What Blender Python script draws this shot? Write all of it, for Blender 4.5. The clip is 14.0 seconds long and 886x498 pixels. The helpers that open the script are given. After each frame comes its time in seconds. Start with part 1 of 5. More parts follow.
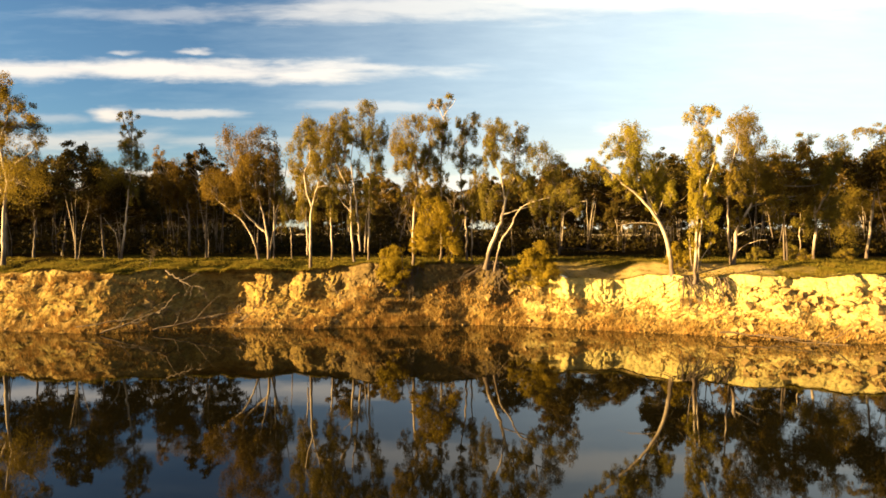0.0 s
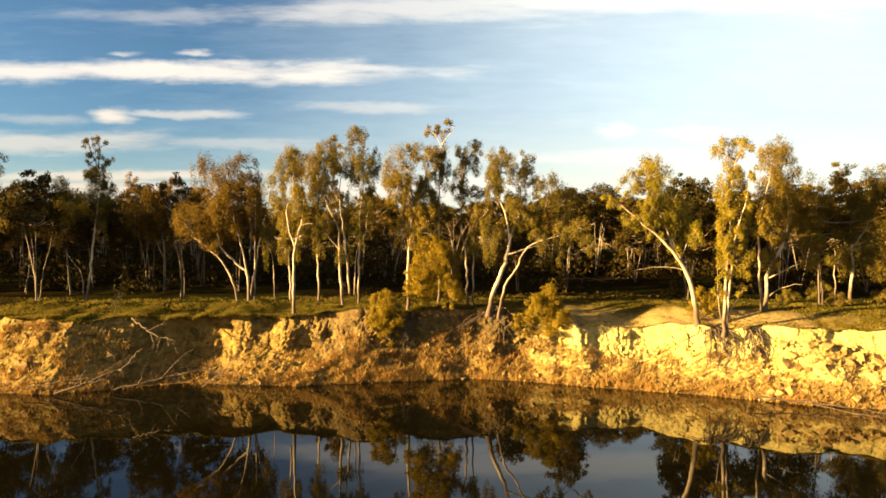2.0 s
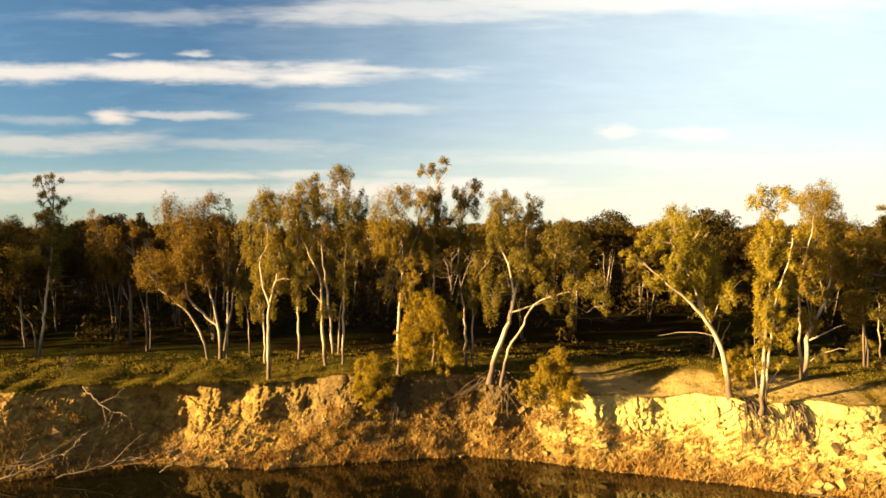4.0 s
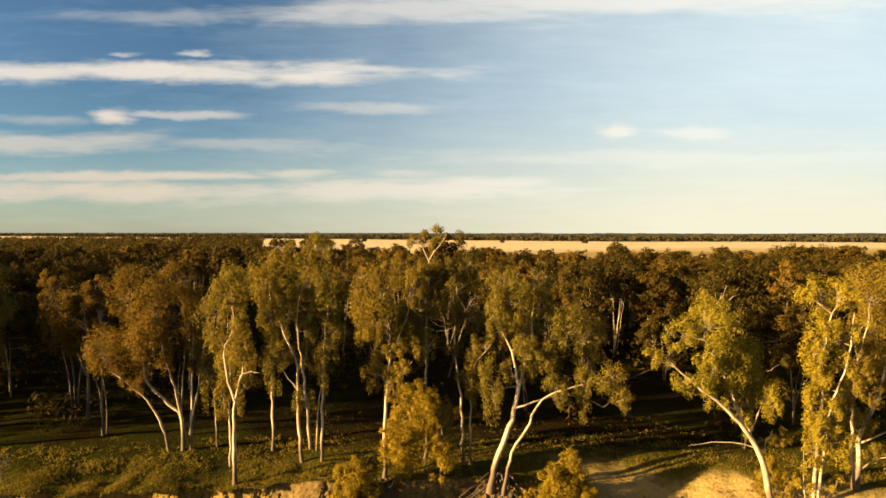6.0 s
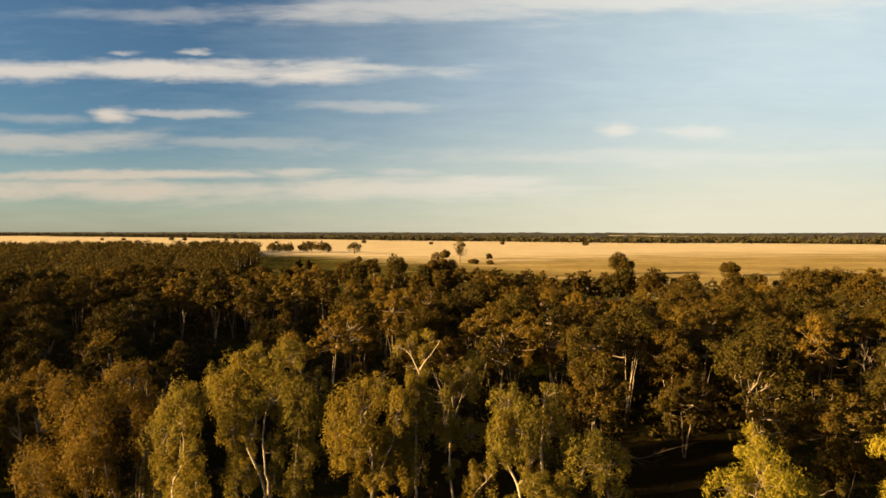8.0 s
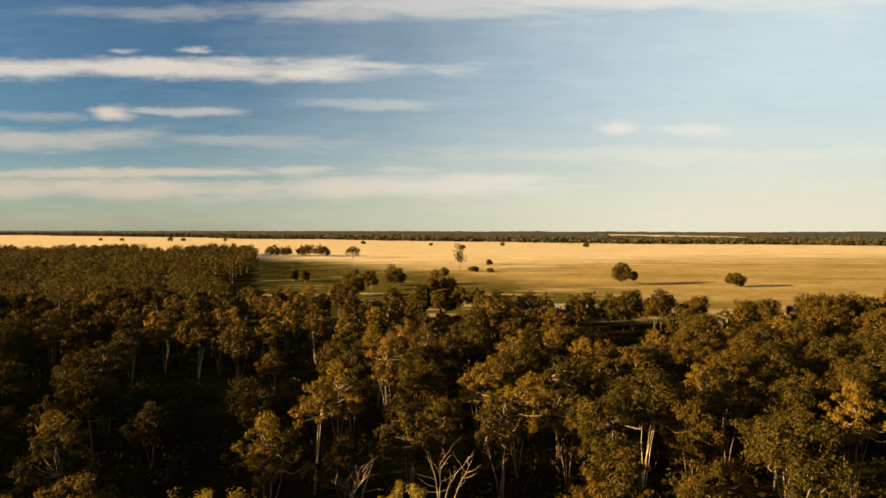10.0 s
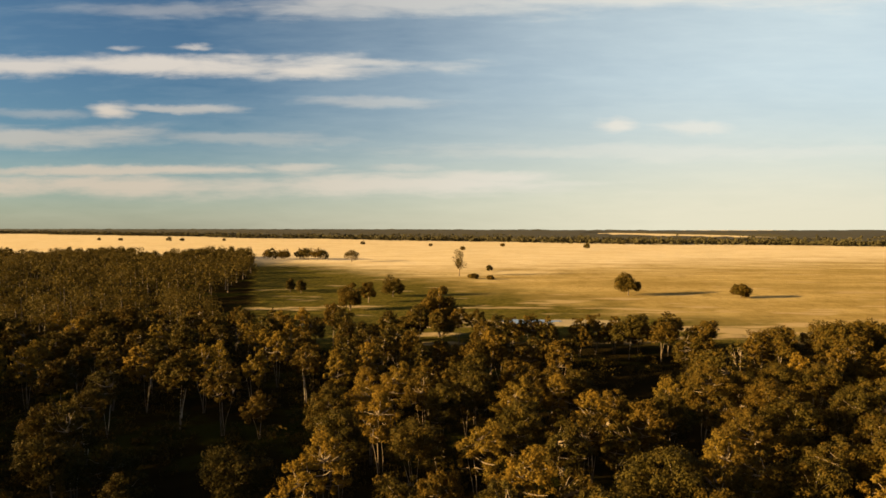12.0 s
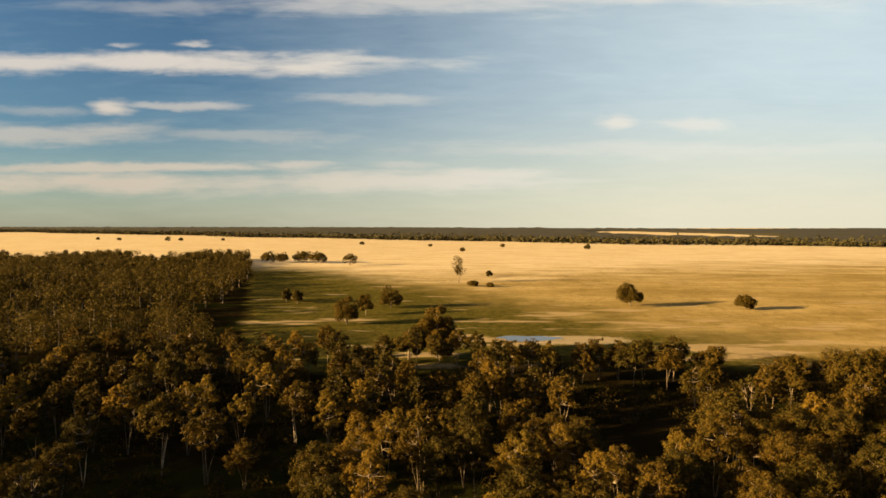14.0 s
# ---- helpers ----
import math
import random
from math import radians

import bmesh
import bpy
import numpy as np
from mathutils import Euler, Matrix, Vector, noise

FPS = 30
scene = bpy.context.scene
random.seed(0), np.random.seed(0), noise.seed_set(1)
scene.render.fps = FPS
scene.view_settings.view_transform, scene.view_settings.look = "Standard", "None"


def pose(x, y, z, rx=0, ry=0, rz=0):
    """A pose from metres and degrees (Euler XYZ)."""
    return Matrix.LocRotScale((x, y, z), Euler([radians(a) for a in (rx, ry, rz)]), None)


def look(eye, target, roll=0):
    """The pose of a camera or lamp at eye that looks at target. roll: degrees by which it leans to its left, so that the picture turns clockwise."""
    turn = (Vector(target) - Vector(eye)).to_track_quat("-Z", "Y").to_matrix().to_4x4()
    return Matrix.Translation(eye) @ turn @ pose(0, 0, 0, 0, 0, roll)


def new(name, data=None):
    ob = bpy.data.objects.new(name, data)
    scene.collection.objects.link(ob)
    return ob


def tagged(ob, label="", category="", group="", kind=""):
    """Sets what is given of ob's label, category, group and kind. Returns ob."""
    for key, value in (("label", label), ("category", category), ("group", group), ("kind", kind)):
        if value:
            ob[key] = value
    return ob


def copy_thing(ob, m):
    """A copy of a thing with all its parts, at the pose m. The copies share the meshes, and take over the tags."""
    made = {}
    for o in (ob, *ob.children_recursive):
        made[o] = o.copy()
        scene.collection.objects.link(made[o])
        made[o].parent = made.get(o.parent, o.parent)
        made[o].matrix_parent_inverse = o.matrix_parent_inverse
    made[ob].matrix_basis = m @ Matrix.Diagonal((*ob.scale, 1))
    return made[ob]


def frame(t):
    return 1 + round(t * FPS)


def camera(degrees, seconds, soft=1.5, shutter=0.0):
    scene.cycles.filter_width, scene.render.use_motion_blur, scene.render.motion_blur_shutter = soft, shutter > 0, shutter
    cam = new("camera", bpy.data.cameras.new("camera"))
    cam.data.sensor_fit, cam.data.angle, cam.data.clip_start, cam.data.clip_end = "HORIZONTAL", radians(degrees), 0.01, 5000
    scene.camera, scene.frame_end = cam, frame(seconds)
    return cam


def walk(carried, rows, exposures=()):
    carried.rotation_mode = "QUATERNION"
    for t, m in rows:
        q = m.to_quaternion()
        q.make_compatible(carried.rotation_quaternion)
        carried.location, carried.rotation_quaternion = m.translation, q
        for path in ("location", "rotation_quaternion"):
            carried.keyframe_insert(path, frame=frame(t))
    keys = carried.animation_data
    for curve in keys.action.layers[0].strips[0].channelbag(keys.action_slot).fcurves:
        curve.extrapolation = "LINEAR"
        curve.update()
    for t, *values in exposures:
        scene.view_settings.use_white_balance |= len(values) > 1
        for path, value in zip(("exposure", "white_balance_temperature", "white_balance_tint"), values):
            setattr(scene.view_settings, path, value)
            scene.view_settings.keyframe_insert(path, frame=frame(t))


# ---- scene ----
cam = camera(72.0, 14.0, soft=1.62)
EXPOSURES = [(0.0, 3.1), (2.0, 3.06), (5.0, 2.84), (8.0, 2.48), (14.0, 2.46)]
PATH = [
    (0, (0.124, 4.310, 7.439), (0.124, 14.310, 7.181), 0.0),
    (0.5, (0.139, 5.476, 8.317), (0.139, 15.476, 8.061), 0.0),
    (1, (0.172, 6.758, 9.080), (0.172, 16.758, 8.827), 0.0),
    (1.5, (0.220, 8.109, 9.800), (0.220, 18.109, 9.553), 0.0),
    (2, (0.281, 9.495, 10.532), (0.281, 19.495, 10.290), 0.0),
    (4.5, (0.702, 16.464, 15.215), (0.702, 26.464, 14.988), 0.0),
    (5, (0.798, 17.852, 16.389), (0.798, 27.852, 16.162), 0.0),
    (5.5, (0.893, 19.250, 17.627), (0.893, 29.250, 17.398), 0.0),
    (6, (0.989, 20.663, 18.914), (0.989, 30.663, 18.682), 0.0),
    (6.5, (1.084, 22.098, 20.237), (1.084, 32.098, 20.002), 0.0),
    (7, (1.177, 23.559, 21.585), (1.177, 33.559, 21.344), 0.0),
    (7.5, (1.269, 25.047, 22.946), (1.269, 35.047, 22.699), 0.0),
    (8, (1.359, 26.563, 24.311), (1.359, 36.563, 24.057), 0.0),
    (10.5, (1.802, 34.355, 31.068), (1.802, 44.355, 30.771), 0.0),
    (11, (1.895, 35.888, 32.412), (1.895, 45.888, 32.104), 0.0),
    (11.5, (1.993, 37.383, 33.760), (1.993, 47.383, 33.443), 0.0),
    (12, (2.097, 38.831, 35.117), (2.097, 48.831, 34.789), 0.0),
    (12.5, (2.209, 40.222, 36.481), (2.209, 50.222, 36.143), 0.0),
    (13, (2.332, 41.552, 37.851), (2.332, 51.552, 37.502), 0.0),
    (13.5, (2.467, 42.821, 39.216), (2.467, 52.821, 38.855), 0.0),
    (14, (2.618, 44.039, 40.558), (2.618, 54.039, 40.185), 0.0),
]
walk(cam, [(t, look(eye, target, roll)) for t, eye, target, roll in PATH], EXPOSURES)

# ---- light and sky ----
SUN_AZ = (-0.957, -0.290)      # where the sun stands, seen from the river
SUN_EL = 11.0

sun_data = bpy.data.lights.new("sun", "SUN")
sun_data.energy, sun_data.angle, sun_data.color = 5.0, radians(0.6), (1.0, 0.65, 0.25)
sun_ob = new("sun", sun_data)
sun_ob.matrix_world = look((SUN_AZ[0] * 100, SUN_AZ[1] * 100, 100 * math.tan(radians(SUN_EL))), (0, 0, 0))


class Graph:
    """Shortcuts for node trees."""

    def __init__(self, tree):
        self.tree, self.nodes, self.links = tree, tree.nodes, tree.links
        self.nodes.clear()

    def feed(self, socket, value):
        if value is None:
            return
        if isinstance(value, bpy.types.NodeSocket):
            self.links.new(value, socket)
        else:
            if socket.type == "RGBA" and len(value) == 3:
                value = (*value, 1)
            socket.default_value = value

    def node(self, kind, *values):
        n = self.nodes.new(kind)
        for i, v in enumerate(values):
            self.feed(n.inputs[i], v)
        return n

    def math(self, op, a, b=None, c=None, clamp=False):
        n = self.nodes.new("ShaderNodeMath")
        n.operation, n.use_clamp = op, clamp
        for i, v in enumerate((a, b, c)):
            self.feed(n.inputs[i], v)
        return n.outputs[0]

    def add(self, a, b): return self.math("ADD", a, b)
    def sub(self, a, b): return self.math("SUBTRACT", a, b)
    def mul(self, a, b): return self.math("MULTIPLY", a, b)
    def clamp(self, a): return self.math("ADD", a, 0.0, clamp=True)

    def step(self, value, low, high):
        n = self.nodes.new("ShaderNodeMapRange")
        n.interpolation_type = "SMOOTHSTEP"
        self.feed(n.inputs[0], value)
        n.inputs[1].default_value, n.inputs[2].default_value = low, high
        return n.outputs[0]

    def mix(self, factor, a, b, blend="MIX"):
        n = self.nodes.new("ShaderNodeMix")
        n.data_type, n.blend_type = "RGBA", blend
        self.feed(n.inputs[0], factor)
        self.feed(n.inputs[6], a)
        self.feed(n.inputs[7], b)
        return n.outputs[2]

    def noise(self, vector, scale, detail=3.0, rough=0.55, distortion=0.0):
        n = self.nodes.new("ShaderNodeTexNoise")
        self.feed(n.inputs["Vector"], vector)
        n.inputs["Scale"].default_value, n.inputs["Detail"].default_value = scale, detail
        n.inputs["Roughness"].default_value, n.inputs["Distortion"].default_value = rough, distortion
        return n.outputs[0]

    def stretch(self, vector, scale):
        n = self.nodes.new("ShaderNodeMapping")
        self.feed(n.inputs[0], vector)
        n.inputs[3].default_value = scale
        return n.outputs[0]

    def split(self, vector):
        n = self.node("ShaderNodeSeparateXYZ", vector)
        return n.outputs[0], n.outputs[1], n.outputs[2]

    def join(self, x, y, z):
        return self.node("ShaderNodeCombineXYZ", x, y, z).outputs[0]

    def place(self):
        return self.nodes.new("ShaderNodeTexCoord").outputs["Object"]

    def bump(self, height, strength, distance):
        n = self.nodes.new("ShaderNodeBump")
        n.inputs["Strength"].default_value, n.inputs["Distance"].default_value = strength, distance
        self.feed(n.inputs["Height"], height)
        return n.outputs[0]


def make_sky():
    world = bpy.data.worlds.new("sky")
    scene.world = world
    world.use_nodes = True
    g = Graph(world.node_tree)
    sky = g.nodes.new("ShaderNodeTexSky")
    sky.sky_type, sky.sun_disc = "NISHITA", False
    sky.sun_elevation, sky.sun_rotation = radians(SUN_EL), math.atan2(SUN_AZ[0], SUN_AZ[1])
    sky.air_density, sky.dust_density, sky.ozone_density = 1.0, 0.6, 2.5
    way = g.nodes.new("ShaderNodeTexCoord").outputs["Generated"]
    x, y, z = g.split(way)
    ahead = g.math("MAXIMUM", g.math("ABSOLUTE", y), 0.02)
    u, v = g.math("DIVIDE", x, ahead), g.math("DIVIDE", z, ahead)
    flat = g.join(u, g.mul(v, 4.5), 0.0)
    wisp = g.noise(flat, 4.0, 6.0, 0.6, 0.4)
    fine = g.noise(g.join(u, g.mul(v, 7.0), 3.0), 9.0, 5.0, 0.6, 0.3)
    ragged = g.sub(g.add(g.mul(wisp, 0.55), g.mul(fine, 0.45)), 0.5)
    # thin veil: thicker towards the horizon and away from the deep blue side
    low = g.step(v, 0.20, 0.0)
    east = g.step(g.add(u, g.mul(v, -0.35)), -0.62, 0.52)
    front = g.step(y, -0.1, 0.35)
    high = g.mul(g.step(v, 0.75, 0.40), g.add(g.mul(front, 0.45), 0.55))
    veil = g.mul(g.clamp(g.add(g.add(g.mul(low, 0.28), g.mul(east, VEIL_EAST)), g.mul(ragged, 0.34))), high)
    blue = g.mix(1.0, sky.outputs[0], SKY_TINT, "MULTIPLY")
    warm = g.mix(g.step(v, 0.0, 0.26), CREAM, PALE)
    colour = g.mix(veil, blue, warm)
    # cloud streaks: middle, half width, half height, density
    bent_u = g.add(u, g.mul(g.sub(g.noise(g.join(u, g.mul(v, 3.0), 5.0), 7.0, 3.0), 0.5), 0.10))
    bent_v = g.add(v, g.mul(g.sub(g.noise(g.join(u, g.mul(v, 2.5), 2.0), 5.0, 5.0, 0.65), 0.5), 0.034))
    masks = None
    for cu, cv, ru, rv, dense in CLOUDS:
        du, dv = g.math("DIVIDE", g.sub(bent_u, cu), ru), g.math("DIVIDE", g.sub(bent_v, cv - 0.008), rv)
        r = g.math("SQRT", g.add(g.mul(du, du), g.mul(dv, dv)))
        m = g.mul(g.step(g.sub(r, g.mul(ragged, 2.2)), 1.2, 0.2), dense)
        masks = m if masks is None else g.math("MAXIMUM", masks, m)
    # the rest of the sky carries the same kind of streaks
    rest = g.mul(g.step(g.noise(g.join(g.mul(u, 0.8), g.mul(v, 5.0), 9.0), 3.0, 5.0, 0.6, 0.5), 0.52, 0.78), g.mul(g.step(v, 0.42, 0.55), g.step(v, 1.1, 0.7)))
    masks = g.math("MAXIMUM", masks, g.mul(rest, 0.5))
    lit = g.mix(g.step(v, 0.05, 0.3), CLOUD_LOW, CLOUD_HIGH)
    lit = g.mix(east, lit, (3.95, 3.8, 3.35))
    colour = g.mix(masks, colour, lit)
    # bright haze round the low sun, kept out of view, added to fill the shade
    rise = math.tan(radians(SUN_EL))
    near_sun = g.math("DIVIDE", g.add(g.add(g.mul(x, SUN_AZ[0]), g.mul(y, SUN_AZ[1])), g.mul(z, rise)), math.hypot(1.0, rise))
    colour = g.mix(g.mul(g.step(near_sun, 0.50, 1.0), g.step(v, -0.02, 0.05)), colour, SUN_HAZE_FILL)
    back = g.node("ShaderNodeBackground", colour, SKY_STRENGTH)
    out = g.nodes.new("ShaderNodeOutputWorld")
    g.links.new(back.outputs[0], out.inputs[0])


SKY_STRENGTH = 0.040
VEIL_EAST = 0.75
SUN_HAZE_FILL = (9.5, 7.1, 4.0)
SKY_TINT = (0.34, 0.42, 0.465)
CREAM, PALE = (3.65, 3.45, 2.6), (3.45, 3.95, 3.95)
CLOUD_LOW, CLOUD_HIGH = (3.0, 2.55, 2.0), (3.35, 3.05, 2.7)
CLOUDS = [
    (-0.44, 0.274, 0.46, 0.020, 0.95), (-0.22, 0.268, 0.15, 0.019, 0.95), (-0.68, 0.272, 0.2, 0.020, 0.9), (-0.15, 0.277, 0.16, 0.008, 0.7),
    (-0.51, 0.303, 0.035, 0.006, 0.5), (-0.41, 0.303, 0.03, 0.006, 0.7), (-0.05, 0.372, 0.34, 0.026, 0.6), (0.30, 0.390, 0.5, 0.03, 0.7),
    (-0.42, 0.365, 0.2, 0.014, 0.3), (-0.535, 0.200, 0.045, 0.016, 0.95), (-0.42, 0.203, 0.11, 0.007, 0.6), (-0.66, 0.198, 0.12, 0.010, 0.3),
    (-0.66, 0.158, 0.26, 0.022, 0.6), (-0.34, 0.156, 0.22, 0.012, 0.32), (-0.50, 0.104, 0.36, 0.010, 0.85), (-0.60, 0.078, 0.36, 0.020, 0.9),
    (-0.1, 0.080, 0.42, 0.022, 0.85), (0.08, 0.092, 0.14, 0.016, 0.8), (-0.1, 0.212, 0.14, 0.010, 0.4), (0.285, 0.176, 0.045, 0.013, 0.8),
    (0.42, 0.172, 0.06, 0.011, 0.6), (-0.25, 0.110, 0.09, 0.008, 0.7), (-0.06, 0.109, 0.07, 0.006, 0.4), (0.35, 0.135, 0.5, 0.014, 0.35),
]
make_sky()


# ---- materials ----
def material(name):
    m = bpy.data.materials.new(name)
    m.use_nodes = True
    return m, Graph(m.node_tree)


def surface(g, colour, roughness=0.8, normal=None, specular=0.3):
    b = g.nodes.new("ShaderNodeBsdfPrincipled")
    g.feed(b.inputs["Base Color"], colour)
    g.feed(b.inputs["Roughness"], roughness)
    g.feed(b.inputs["Specular IOR Level"], specular)
    g.feed(b.inputs["Normal"], normal)
    return b


def finish(g, shader):
    out = g.nodes.new("ShaderNodeOutputMaterial")
    g.links.new(shader.outputs[0], out.inputs[0])


def leaf_material(name, dark, light, third, thinness):
    """Leaves: each its own shade, each tree its own lean, light shining through."""
    m, g = material(name)
    island = g.nodes.new("ShaderNodeNewGeometry").outputs["Random Per Island"]
    tree = g.nodes.new("ShaderNodeObjectInfo").outputs["Random"]
    patch = g.noise(g.place(), 0.8, 2.0)
    colour = g.mix(island, dark, light)
    colour = g.mix(g.mul(g.step(g.add(patch, g.mul(tree, 0.3)), 0.5, 0.85), 0.7), colour, third)
    top = surface(g, colour, 0.7, None, 0.05)
    thin = g.node("ShaderNodeBsdfTranslucent", colour)
    mixed = g.node("ShaderNodeMixShader", thinness, top.outputs[0], thin.outputs[0])
    finish(g, mixed)
    return m


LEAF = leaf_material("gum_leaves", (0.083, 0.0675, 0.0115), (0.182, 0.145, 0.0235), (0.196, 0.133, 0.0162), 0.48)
# brighter, yellower copy of the gum leaves: strong sunlight put into the colour
SUNNY = leaf_material("sunlit_gum_leaves", (0.13, 0.108, 0.0100), (0.26, 0.212, 0.023), (0.275, 0.205, 0.019), 0.48)
ORANGE = leaf_material("russet_gum_leaves", (0.070, 0.0485, 0.0082), (0.134, 0.093, 0.0150), (0.148, 0.088, 0.0118), 0.42)
GOLD = leaf_material("wattle_leaves", (0.150, 0.105, 0.0082), (0.230, 0.165, 0.0138), (0.240, 0.165, 0.0125), 0.46)
# woodland leaves again, darker: shade under the crowns put into the colour
SHADED_SCRUB = leaf_material("shaded_scrub_leaves", (0.011, 0.0095, 0.0025), (0.032, 0.025, 0.0045), (0.044, 0.029, 0.0045), 0.25)
# much darker copy of the gum leaves: the wood's shade is in the colour
SHADED_WOODS = leaf_material("shaded_woodland_leaves", (0.017, 0.0142, 0.0035), (0.055, 0.0415, 0.0072), (0.080, 0.0475, 0.0066), 0.28)


def bark_material(name, pale, grey, butt, butt_top):
    m, g = material(name)
    p = g.place()
    _, _, z = g.split(p)
    long = g.stretch(p, (1, 1, 0.25))
    blotch = g.step(g.noise(long, 2.6, 4.0), 0.42, 0.62)
    fine = g.noise(long, 14.0, 3.0)
    colour = g.mix(blotch, pale, grey)
    colour = g.mix(g.step(g.add(z, g.mul(g.noise(p, 3.0), -1.2)), butt_top, 0.0), colour, butt)
    colour = g.mix(g.mul(fine, 0.5), colour, (0.16, 0.11, 0.07))
    finish(g, surface(g, colour, 0.75, g.bump(fine, 0.5, 0.03)))
    return m


BARK = bark_material("smooth_gum_bark", (0.45, 0.375, 0.27), (0.27, 0.213, 0.148), (0.0492, 0.0361, 0.0262), 1.7)
BARK_GREY = bark_material("grey_gum_bark", (0.17, 0.138, 0.0984), (0.0856, 0.0656, 0.0459), (0.0459, 0.0361, 0.0262), 2.2)
DEADWOOD = bark_material("weathered_deadwood", (0.040, 0.029, 0.018), (0.020, 0.014, 0.009), (0.0459, 0.0321, 0.0183), 0.1)


def soil_material():
    """Clay and loam of the cut bank: pale crust, ochre layers, darker loam where slumps lie open."""
    m, g = material("bank_clay")
    p = g.place()
    x, y, z = g.split(p)
    big, mid, fine = g.noise(p, 0.35, 4.0), g.noise(p, 1.6, 5.0, 0.65), g.noise(p, 7.0, 5.0, 0.65)
    layer = g.noise(g.stretch(p, (0.15, 0.15, 2.2)), 1.3, 4.0, 0.6)
    colour = g.mix(g.step(mid, 0.35, 0.68), (0.09062, 0.05378, 0.01345), (0.2436, 0.1726, 0.04708))
    moss = g.mul(g.math("MAXIMUM", g.step(big, 0.5, 0.62), g.mul(g.step(x, -20.0, -23.0), g.step(mid, 0.36, 0.56))), g.step(z, 3.4, 2.2))
    colour = g.mix(g.mul(moss, 0.55), colour, (0.1699, 0.135, 0.02018))
    colour = g.mix(g.step(g.add(g.mul(layer, 0.7), g.mul(big, 0.3)), 0.44, 0.62), colour, (0.2119, 0.1401, 0.03564))
    # pale sandy clay towards the downstream end
    sandy = g.mul(g.step(g.add(x, g.mul(big, 6.0)), 7.0, 13.0), g.step(g.add(z, mid), 0.9, 2.2))
    colour = g.mix(g.mul(sandy, 0.85), colour, g.mix(mid, (0.452, 0.3828, 0.1424), (0.3535, 0.2814, 0.08912)))
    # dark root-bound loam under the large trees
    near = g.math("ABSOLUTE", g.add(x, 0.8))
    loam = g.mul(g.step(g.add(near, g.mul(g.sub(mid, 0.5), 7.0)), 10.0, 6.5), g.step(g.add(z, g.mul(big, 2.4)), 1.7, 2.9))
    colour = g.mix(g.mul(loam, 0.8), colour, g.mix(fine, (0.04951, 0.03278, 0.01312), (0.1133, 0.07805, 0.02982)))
    wet = g.step(g.add(z, g.mul(g.sub(mid, 0.5), 1.6)), 1.15, 0.35)
    colour = g.mix(g.mul(wet, 0.6), colour, (0.09629, 0.05504, 0.01569))
    colour = g.mix(g.mul(g.step(fine, 0.54, 0.68), 0.85), colour, (0.07023, 0.05003, 0.01625))
    grit = g.noise(p, 22.0, 3.0, 0.7)
    relief = g.add(g.add(g.mul(mid, 0.45), g.mul(fine, 0.45)), g.mul(grit, 0.15))
    finish(g, surface(g, colour, 0.9, g.bump(relief, 1.0, 0.2), 0.15))
    return m


CLAY = soil_material()


